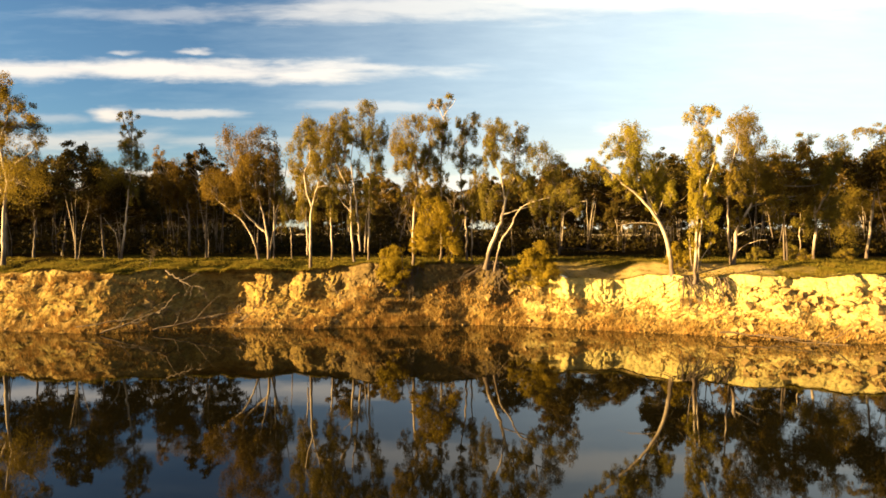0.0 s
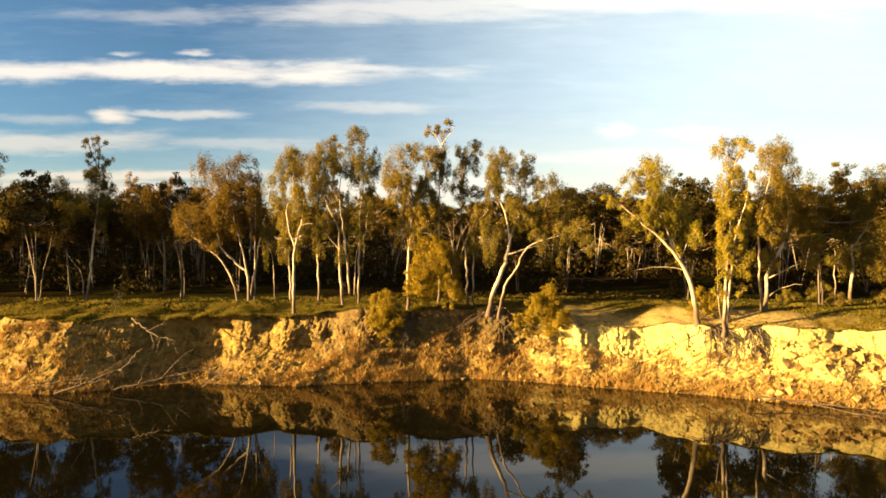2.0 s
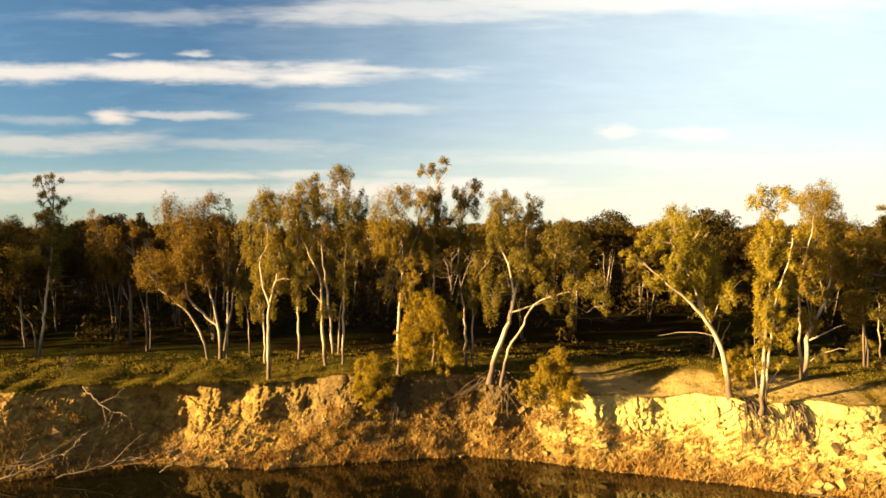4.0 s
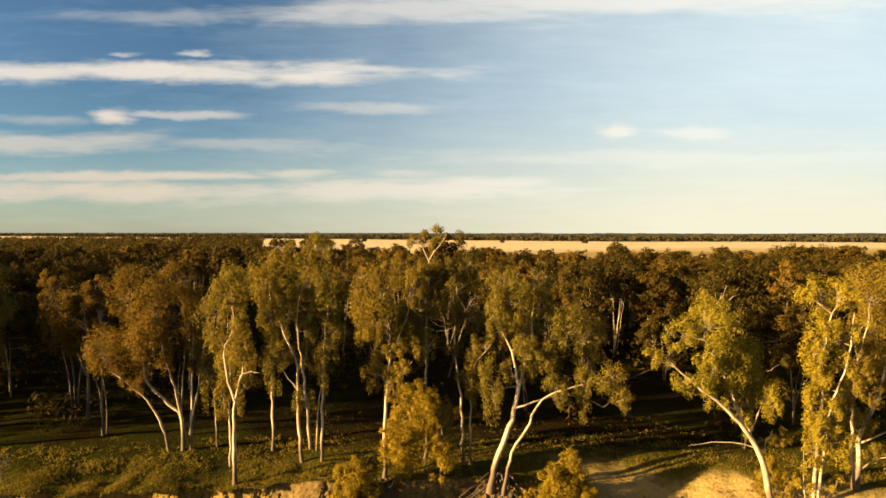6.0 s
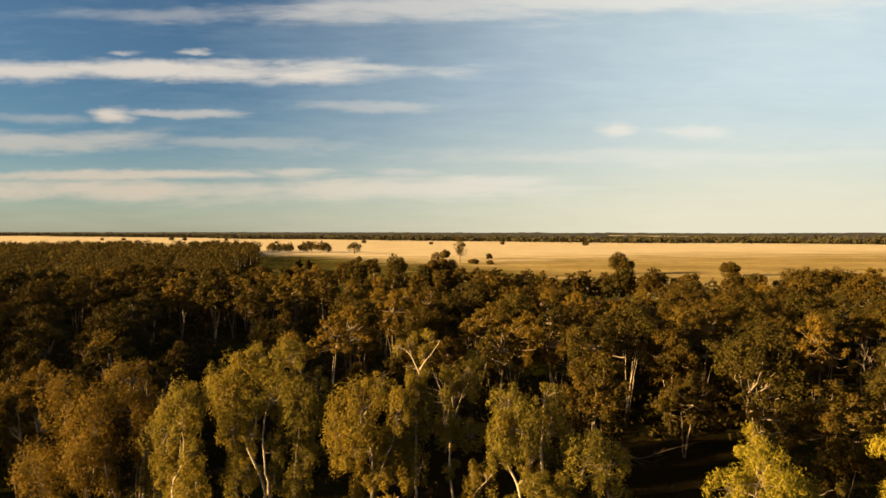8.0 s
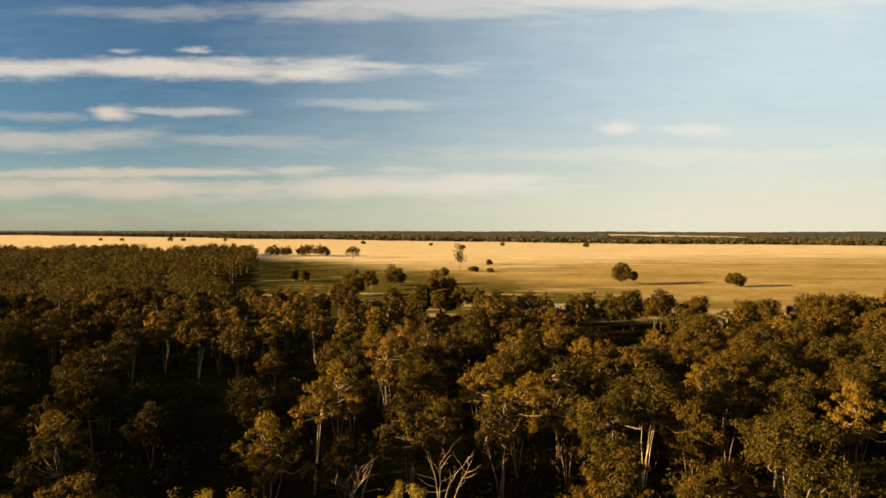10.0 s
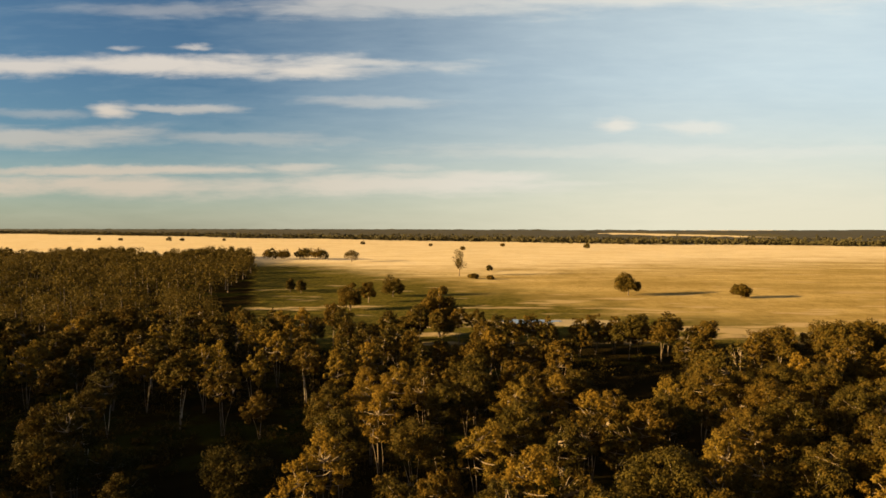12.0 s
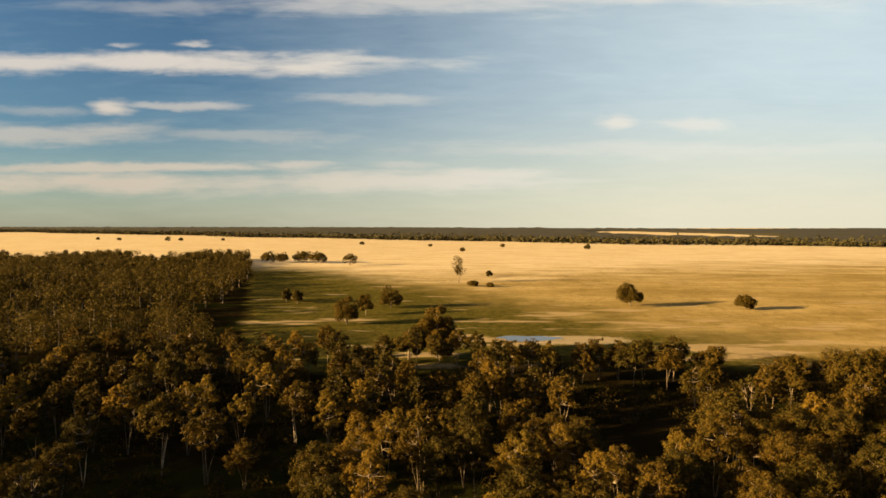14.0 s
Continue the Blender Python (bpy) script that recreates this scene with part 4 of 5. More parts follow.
shrub(7.54, 54.2, 5.31, 23,
    [(0.05, [(0.0, 0.0), (-0.17, 1.52), (0.0, 2.53)]), (0.05, [(0.1, 0.0), (1.01, 1.52)]), (0.04, [(-0.17, 0.0), (-1.01, 0.84)])],
    [(0.0, 1.7, 1.0, 1.0), (1.1, 1.4, 0.8, 0.8), (-1.2, 0.9, 0.8, 0.6), (0.6, 2.8, 0.7, 0.7), (-0.5, 2.4, 0.6, 0.6), (1.7, 0.8, 0.5, 0.5), (0.3, 0.5, 0.9, 0.5)],
    "golden wattle shrub at the edge of the sandy bank", GOLD)
shrub(-4.02, 53.3, 2.63, 24,
    [(0.04, [(0.0, 0.0), (-0.1, 1.15), (-0.26, 1.97)]), (0.04, [(0.13, 0.0), (0.72, 1.15)])],
    [(-0.2, 1.7, 0.8, 0.9), (0.5, 0.9, 0.75, 0.8), (-0.7, 0.8, 0.6, 0.7), (0.1, 2.6, 0.5, 0.5), (0.0, 0.0, 0.6, 0.6)],
    "golden shrub growing on the eroded bank face", GOLD)
shrub(19.3, 53.8, 4.6, 25,
    [(0.04, [(0.0, 0.0), (-0.1, 0.9), (0.1, 1.7)]), (0.03, [(0.1, 0.0), (0.6, 1.1)])],
    [(0.0, 1.1, 0.6, 0.7), (0.5, 0.7, 0.5, 0.5), (-0.5, 0.5, 0.5, 0.4)],
    "small golden shrub behind a many-stemmed gum", GOLD)
for x, y, size, seed in ((27.6, 57.6, 0.8, 26), (30.2, 55.6, 0.7, 27), (34.4, 56.6, 1.0, 28), (36.2, 58.0, 0.9, 29), (31.8, 60.5, 1.1, 30), (23.0, 60.0, 0.8, 31)):
    shrub(x, y, 4.8, seed,
        [(0.03, [(0.0, 0.0), (-0.1, 0.5 * size), (0.1, 0.9 * size)])],
        [(0.0, 0.6 * size, 0.55 * size, 0.45 * size), (0.6 * size, 0.4 * size, 0.45 * size, 0.35 * size), (-0.5 * size, 0.35 * size, 0.45 * size, 0.3 * size)],
        "low olive bush in the grass of the bank top", LEAF)


# ---- the wood behind ----
def wood_tree(seed, far, height, wide, leaf, bark, clumps_in=26, foot=0.36):
    """A pattern for the trees of the wood: limbs that rise steeply into an uneven dome of foliage clumps; far ones have fewer, larger leaves."""
    rng = np.random.default_rng(1000 + seed)
    stems, clumps = [], []
    for k in range(int(rng.integers(2, 5))):
        a, out = 2.4 * k + rng.uniform(-0.4, 0.4), wide * 0.22 * min(1, k)
        top = height * (0.74 if k == 0 else rng.uniform(0.55, 0.70))
        cx = out * math.cos(a)
        pts = [(0.12 * k, 0), (0.12 * k + cx * 0.25, top * 0.35), (cx * 0.7, top * 0.7), (cx, top)]
        stems.append((0.02 * height * rng.uniform(0.5, 0.8) * (1 if k == 0 else 0.65), pts))
    middle, tall = height * (0.5 + 0.5 * foot), height * 0.5 * (1 - foot)
    lean = rng.normal(0, 0.12, 2) * wide
    for k in range(clumps_in):
        up = 1.0 - 1.55 * (k + 0.5) / clumps_in
        a = 2.4 * k + rng.uniform(-0.5, 0.5)
        ring = math.sqrt(max(0.0, 1 - up * up))
        r = min(wide, 8.2) * rng.uniform(0.12, 0.20)
        shell = rng.uniform(0.72, 1.02)
        bulge = 1.0 + 0.22 * math.sin(2 * a + seed) + 0.15 * math.sin(3 * a + 2 * seed)
        clumps.append((lean[0] * up + (0.5 * wide - 0.8 * r) * ring * shell * bulge * math.cos(a), middle + (tall - 0.6 * r) * up * shell, r, r * rng.uniform(0.75, 1.15),
                       lean[1] * up + (0.5 * wide - 0.8 * r) * ring * shell * bulge * math.sin(a)))
    limbs, twigs, crown = grow(rng, stems, clumps, 0.50 if far else 0.29, 7.0, 20 if far else 52, 0.16 if far else 0.085, 5, 1.05, 3)
    tree = stand("woodland_gum", 0, 0, "russet-leaved gum among darker trees in the wood" if leaf is ORANGE else "pale-trunked olive gum in the shady wood" if bark is BARK else "olive-brown gum in the shady riverside wood", "tree", "woodland gums")
    for k, (v, f) in enumerate(limbs):
        part("trunk" if k == 0 else "stem", mesh_of("trunk", v, f, bark, True), tree)
    part("branchwork", mesh_of("branchwork", *joined(twigs), BARK_GREY, True), tree, kind="stuff")
    part("crown", mesh_of("crown", *crown, leaf), tree)
    return tree


def wood_limit(x):
    return max(184.0 + 4 * math.sin(x * 0.11), 34.0 - 3.18 * x + 22 * math.sin(x * 0.09 + 1))


CLEARINGS = [(37, 157, 15, 16), (32, 137, 9.5, 24), (20, 74, 8, 7), (-35, 132, 15, 4.5), (-28, 108, 12, 4.5), (-35, 200, 17, 9), (-43, 219, 24, 22), (-75, 290, 25, 60), (-60, 250, 14, 40), (6, 70, 9, 4), (-12, 66, 12, 3.5)]

# trees that stand out in the wood: x, y, pattern
GUMS_BEHIND_BANK = [
    (-19, 67, 0), (26.5, 64.5, 2), (23.1, 66.5, 8), (7.4, 68.4, 5), (13.1, 72.4, 0), (-25.7, 74.8, 1), (27.6, 77.4, 9), (-27.5, 78.6, 4), (22.2, 78.6, 5),
    (-11.8, 80.2, 4), (-34.3, 80.3, 0), (15.4, 83.2, 3), (30.9, 83.8, 7), (-7, 85.1, 5), (6.8, 87.2, 1), (-33.2, 87.2, 8), (20, 88.7, 9), (24.9, 90, 3),
    (33.3, 90.3, 7), (29.5, 92.1, 1), (9.1, 92.9, 6), (-10.3, 89, 11), (43, 94.8, 0), (-28.6, 95.4, 5), (-17, 95.8, 7), (29.3, 96.8, 4)]
GUMS_MID_WOOD = [
    (39.2, 96.8, 2), (-36, 97.9, 7), (47.4, 98.7, 0), (5.9, 100.1, 6), (-1.1, 102.5, 9), (-33.1, 103, 5), (20.6, 101.5, 1), (17, 103.5, 3), (33, 101, 2),
    (-38.5, 104.5, 1), (25.1, 106.7, 0), (-44.6, 109.8, 2), (41.6, 107.6, 7), (-5.5, 109, 4), (25, 110.8, 3), (29, 111.5, 0), (35.9, 111.5, 1), (40, 114, 5),
    (23.1, 114, 1), (30.5, 115.5, 4), (57.7, 114, 2), (-43, 115.1, 3), (-7, 115.1, 6), (2, 116, 0), (44.1, 115.7, 9), (10.9, 115.3, 6), (-0.5, 119.5, 1)]
GUMS_DEEP_WOOD = [
    (17.7, 120.1, 4), (14.3, 122, 1), (-11.6, 122.4, 5), (20.7, 122.4, 0), (38.3, 122.4, 2), (-5, 124, 6), (-24.1, 124.7, 5), (-45.7, 124.7, 3), (54.9, 124.7, 9),
    (-8.8, 125.5, 4), (17.9, 126.5, 2), (50.9, 126, 9), (59.5, 128, 2), (-37.2, 129, 9), (44, 129.5, 3), (-29.5, 126, 1), (12.7, 130.5, 0), (-0.2, 131.3, 1),
    (-56.6, 131.3, 0), (43.6, 134, 7), (-14.6, 134.3, 4), (-20.5, 138.5, 3), (64, 136, 2), (69.1, 138, 7), (-46, 137, 6), (-60, 142, 1), (54.8, 146.4, 8), (73, 145, 3), (8.1, 146, 0)]
GUMS_WOOD_EDGE = [
    (-43, 150.4, 5), (60.4, 150.4, 0), (-70.8, 152.6, 2), (-29.2, 152.6, 4), (-57.5, 157.2, 1), (-4.1, 157.2, 0), (51.3, 160.5, 10), (-13.3, 160.5, 2), (-9, 152, 1),
    (70, 161, 7), (-37.3, 164.8, 6), (80.5, 159, 12), (90, 164, 12), (10.2, 166, 3), (-48, 170.5, 0), (30, 171, 5), (-74, 173.5, 9), (-18.4, 173.5, 8),
    (51, 174.5, 7), (15.1, 177, 2), (44.5, 177, 7), (-10.6, 180, 1), (22.4, 181, 2), (-31.7, 184, 4), (-39.8, 191, 8), (-89.6, 195.3, 3), (-4, 196, 0), (6, 195, 2), (2, 189, 7), (10.5, 190, 1),
    (34, 180, 10), (38.5, 183, 10)]
GUMS_BEYOND_CLEARING = [(43, 183, 10), (26.5, 179, 10), (48.5, 183, 10), (55, 181, 2), (61, 177, 7), (19, 186, 10), (57, 168, 10)]
NAMED_GUMS = GUMS_BEHIND_BANK + GUMS_MID_WOOD + GUMS_DEEP_WOOD + GUMS_WOOD_EDGE + GUMS_BEYOND_CLEARING


def open_spot(x, y):
    return any(((x - cx) / rx) ** 2 + ((y - cy) / ry) ** 2 < 1 for cx, cy, rx, ry in CLEARINGS)


def singled_out(x, y):
    """The part of the wood whose trees are placed one by one."""
    return 60 < y < 193 and abs(x - 1.5) < max(24.0, 0.68 * (y - 34)) and not (x < -25 - 0.2 * (y - 130) and y > 135)


def scatter(rng, count, x0, x1, y0, y1, gap, keep):
    """Random places no closer than gap to one another."""
    got, cells = [], {}
    for _ in range(count):
        x, y = rng.uniform(x0, x1), rng.uniform(y0, y1)
        if not keep(x, y):
            continue
        cx, cy = int(x // gap), int(y // gap)
        if any((x - a) ** 2 + (y - b) ** 2 < gap * gap for i in (-1, 0, 1) for j in (-1, 0, 1) for a, b in cells.get((cx + i, cy + j), ())):
            continue
        cells.setdefault((cx, cy), []).append((x, y))
        got.append((x, y))
    return got


HERO_FEET = [tuple(o.matrix_basis.translation[:2]) for o in scene.objects if o.name.startswith("gum_tree")]


def make_wood():
    rng = np.random.default_rng(5)
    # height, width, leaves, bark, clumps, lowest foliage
    patterns = [(10.6, 6.0, SHADED_WOODS, BARK_GREY, 25, 0.30), (10.8, 5.2, SHADED_WOODS, BARK_GREY, 25, 0.32), (10.3, 6.6, SHADED_WOODS, BARK_GREY, 25, 0.30), (10.9, 5.8, SHADED_WOODS, BARK, 22, 0.38),
                (10.6, 4.8, ORANGE, BARK_GREY, 25, 0.28), (7.0, 5.4, SHADED_WOODS, BARK_GREY, 20, 0.24), (10.5, 5.6, ORANGE, BARK_GREY, 25, 0.30), (9.9, 7.2, SHADED_WOODS, BARK_GREY, 30, 0.26),
                (10.7, 4.0, SHADED_WOODS, BARK_GREY, 22, 0.30), (10.9, 7.2, SHADED_WOODS, BARK, 23, 0.42), (9.0, 5.8, SHADED_WOODS, BARK_GREY, 26, 0.08), (10.7, 3.9, ORANGE, BARK, 16, 0.46), (11.0, 12.0, SHADED_WOODS, BARK_GREY, 70, 0.26)]
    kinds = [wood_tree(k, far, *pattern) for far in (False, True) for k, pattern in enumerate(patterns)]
    def keep(x, y):
        if y > wood_limit(x) or open_spot(x, y) or singled_out(x, y) or (y > 178 and -30 < x < 120) or y < edge_y(x) + (5.5 if x > -47 else 1.5):
            return False
        if -47 < x < -38 and y < edge_y(x) + 9:
            return False
        if not (-0.80 * y - 55 < x < 0.78 * y + 6):
            return False
        return all((x - a) ** 2 + (y - b) ** 2 > 9 for a, b in HERO_FEET) and all((x - a) ** 2 + (y - b) ** 2 > 30 for a, b, _ in NAMED_GUMS)
    def between(x, y):
        if not singled_out(x, y) or y < 84 or (x < -12 and y < 150) or y > (136 if x > 35 else 168 if x > -15 else 193) or open_spot(x, y):
            return False
        near = min((x - a) ** 2 + (y - b) ** 2 for a, b, _ in NAMED_GUMS)
        return near > (26 if x > -15 else 50)
    infill = scatter(rng, 9000, -110, 110, 84, 193, 6.0, between)
    spots = scatter(rng, 14000, -230, 165, 56, 230, 7.0, keep)
    spots.sort(key=lambda p: math.hypot(p[0], p[1] - 40) + (500 if abs(p[0]) > 0.74 * p[1] else 0))
    single = 297 - len(NAMED_GUMS) - len(infill)
    rows = NAMED_GUMS + [(x, y, int(rng.choice((0, 1, 4, 5, 5, 10, 10)))) for x, y in infill] + [(x, y, int(rng.choice((0, 1, 2, 3, 4, 5, 6, 7, 8, 9)))) for x, y in spots[:single]]
    first = set()
    for x, y, k in rows:
        z = float(ground_z(np.float64(x), np.float64(y))) - 0.05
        m = pose(x, y, z, 0, 0, rng.uniform(0, 360)) @ Matrix.Scale(rng.uniform(0.92, 1.08), 4)
        k += len(patterns) if y > 128 or abs(x) > 0.75 * y else 0
        if k not in first:
            first.add(k)
            kinds[k].matrix_basis = m
        else:
            copy_thing(kinds[k], m).matrix_basis = m
    for k, unused in enumerate(kinds):
        if k not in first:
            for piece in list(unused.children) + [unused]:
                bpy.data.objects.remove(piece)
    # trees left of the view, never seen, added to block the low sun
    shade_grove = scatter(rng, 5000, -175, -40, 57, 170, 4.3, lambda x, y: -0.74 * y - 45 < x < -0.7265 * (y - 4.3) - 8.5 and y > edge_y(x) + 1.0)
    return [p for p in spots[single:] if p[0] > -0.74 * p[1] - 5] + shade_grove


wood_rest = make_wood()


def simple_tree(rng, x, y, z, height, wide, blobs, per, size, flat=0.9, dome=False):
    """Leaf blades and a stem of a tree far off; a dome keeps its clumps on one rounded crown."""
    if dome:
        up = 1.0 - 1.45 * (np.arange(blobs) + 0.5) / blobs
        a, ring = 2.4 * np.arange(blobs) + rng.uniform(-0.4, 0.4, blobs), np.sqrt(1 - up * up)
        c = np.column_stack([0.33 * wide * ring * np.cos(a), 0.33 * wide * ring * np.sin(a), height * (0.56 + 0.28 * up)]) * rng.uniform(0.78, 1.12, (blobs, 1))
        r = wide * rng.uniform(0.11, 0.2, blobs)
    else:
        c = np.column_stack([rng.normal(0, wide * 0.2, blobs), rng.normal(0, wide * 0.2, blobs), rng.uniform(0.30, 0.86, blobs) * height])
        r = wide * rng.uniform(0.22, 0.40, blobs)
    d = rng.normal(0, 1, (blobs, per, 3))
    d /= np.linalg.norm(d, axis=2)[:, :, None]
    p = c[:, None, :] + d * (r[:, None, None] * rng.uniform(0.6, 1.05, (blobs, per, 1))) * np.array([1, 1, flat])
    v, f = leaves(p.reshape(-1, 3) + np.array([x, y, z]), size, size * 0.3, rng, 0.3, 3, d.reshape(-1, 3) * (0.8 if dome else 1.0))
    stem = tube(np.array([[x, y, z - 0.3], [x + wide * 0.02, y, z + height * 0.35], [x, y, z + height * 0.7]]), [0.025 * height, 0.018 * height, 0.008 * height], 4)
    return v, f, stem


def make_far_wood():
    """The wood that runs on upstream, past where its trees can be told apart, and the unseen trees added for shade."""
    rng = np.random.default_rng(8)
    def keep(x, y):
        return y < wood_limit(x) and not open_spot(x, y) and y >= 228 and -0.80 * y - 20 < x and y < 660 + 40 * math.sin(x * 0.05)
    spots = scatter(rng, 16000, -560, 0, 228, 700, 8.3, keep)
    vs, stems = [], []
    for x, y in spots + wood_rest:
        h = rng.uniform(7.5, 13.5)
        near = y < 235
        wide = rng.uniform(0.62, 0.85)
        if x < -0.7265 * (y - 4.3) - 8 and y < 300:
            wide = rng.uniform(0.34, 0.44)
            h = rng.uniform(17, 24)      # taller trees out of view, added to shade the left side
        v, f, stem = simple_tree(rng, x, y, float(ground_z(x, y)), h, h * wide, 6 if near else 5, 110 if near else 64, 0.62 if near else 0.75 + y * 0.001)
        vs.append(v), stems.append(stem)
    v = np.vstack(vs)
    wood = tagged(new("woodland"), "dense olive-green gum woodland reaching upstream, with unseen shade trees", "woodland", kind="stuff")
    part("crowns", mesh_of("crowns", v, np.arange(len(v)).reshape(-1, 3), SHADED_WOODS), wood, kind="stuff")
    part("trunks", mesh_of("trunks", *joined(stems), BARK_GREY, True), wood, kind="stuff")
    return len(spots)


make_far_wood()


def make_undergrowth():
    """Low scrub between the trunks, its leaf colour darkened for the shade there."""
    rng = np.random.default_rng(17)
    def keep(x, y):
        return y < wood_limit(x) - 4 and (not open_spot(x, y) or (y > 150 and x > 20)) and y > edge_y(x) + 9 and -0.8 * y - 20 < x < 0.78 * y + 5
    vs = []
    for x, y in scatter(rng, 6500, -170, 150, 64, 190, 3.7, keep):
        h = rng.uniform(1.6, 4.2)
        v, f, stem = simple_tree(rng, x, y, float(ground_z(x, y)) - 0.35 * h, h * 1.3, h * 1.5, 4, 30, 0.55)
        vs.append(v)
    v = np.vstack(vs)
    scrub = new("undergrowth", mesh_of("undergrowth", v, np.arange(len(v)).reshape(-1, 3), SHADED_SCRUB))
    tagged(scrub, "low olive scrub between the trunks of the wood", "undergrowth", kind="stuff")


make_undergrowth()


def dead_tree(x, y, height, seed, label):
    """A bare standing gum: trunk, limbs and a spray of leafless branches."""
    rng = np.random.default_rng(700 + seed)
    tree = stand("dead_tree", x, y, label, "dead tree", "dead standing trees")
    for k in range(4):
        top = height * rng.uniform(0.75, 1.0)
        lean = rng.uniform(-0.35, 0.35)
        start = 0.0 if k == 0 else height * rng.uniform(0.25, 0.45)
        pts = [(0, 0, start - 0.3 if k == 0 else start), (lean * (top - start) * 0.45, rng.normal(0, 0.5), start + (top - start) * 0.5), (lean * top, rng.normal(0, 0.9), top)]
        line = smooth_line(pts, 12, rng, 0.04)
        limb = part("trunk" if k == 0 else "limb", mesh_of("limb", *tube(line, np.linspace(0.12 if k == 0 else 0.06, 0.012, 12), 7), BARK_GREY, True), tree)
        for _ in range(7):
            i = int(rng.integers(4, 11))
            end = line[i] + np.array([rng.normal(0, 0.9), rng.normal(0, 0.9), rng.uniform(0.5, 1.8)])
            mid = (line[i] + end) / 2 + rng.normal(0, 0.15, 3)
            part("branch", mesh_of("branch", *tube(smooth_line([line[i], mid, end], 6, rng, 0.03), np.linspace(0.028, 0.006, 6), 4), BARK_GREY, True), limb)


dead_tree(1.5, 79.5, 7.8, 1, "bare dead gum with pale grey branches in the wood")
dead_tree(-5.5, 79.5, 7.6, 4, "bare dead gum with thin pale branches in the wood")
dead_tree(45.5, 89, 10.0, 2, "bare dead gum with pale leaning limbs")
dead_tree(-16.5, 62.5, 11.5, 3, "leafless gum standing behind the bank trees")


# ---- the plain ----
def paddock_tree(x, y, height, wide, seed, label, per=90, size=0.7, flat=0.85, group="lone paddock trees"):
    rng = np.random.default_rng(300 + seed)
    tree = stand("paddock_tree", x, y, label, "tree", group)
    v, f, stem = simple_tree(rng, 0, 0, 0, height, wide, 22 if wide > 0.6 * height else 12, per, size * 1.35, flat, wide > 0.6 * height)
    if wide > 0.6 * height:      # low crowns that reach down to the grass
        v[:, 2] = np.maximum(v[:, 2] - 0.19 * height, 0.1)
    part("trunk", mesh_of("trunk", *stem, BARK_GREY, True), tree)
    part("crown", mesh_of("crown", v, f, SHADED_WOODS), tree)


paddock_tree(85.0, 311, 12.6, 13.0, 41, "rounded lone tree with dense olive crown in dry grass", 300, 0.55)
paddock_tree(130.6, 301, 8.4, 9.6, 2, "low spreading lone tree in the golden paddock", 260, 0.5)
paddock_tree(-80, 585, 16, 15, 3, "rounded tree at the edge of the shaded pasture")
paddock_tree(12.3, 422, 18, 9, 4, "tall thin tree beside a small mound")
paddock_tree(34.5, 463, 6, 5, 5, "small upright tree in the dry grass")
paddock_tree(-32.0, 262, 12.5, 10.5, 6, "broad tree in the half-shaded pasture", 260, 0.5)
paddock_tree(-28, 285, 11.5, 7, 7, "slim tree in the half-shaded pasture", 200, 0.5)
paddock_tree(-20, 307, 11.5, 12, 8, "broad low tree in the half-shaded pasture", 260, 0.5)
paddock_tree(-70, 326, 8, 5, 9, "narrow tree in the shaded pasture")
paddock_tree(-64, 322, 9, 5.5, 10, "narrow tree in the shaded pasture")
paddock_tree(1.0, 206, 18, 11.5, 11, "tall dark tree at the edge of the wood", 420, 0.5)
paddock_tree(-6.5, 204, 11.5, 9.5, 12, "dark tree at the edge of the wood", 360, 0.5)
paddock_tree(20, 400, 4, 7, 13, "low bush on a bare mound")
paddock_tree(30, 395, 3, 5, 14, "low bush on a bare mound")


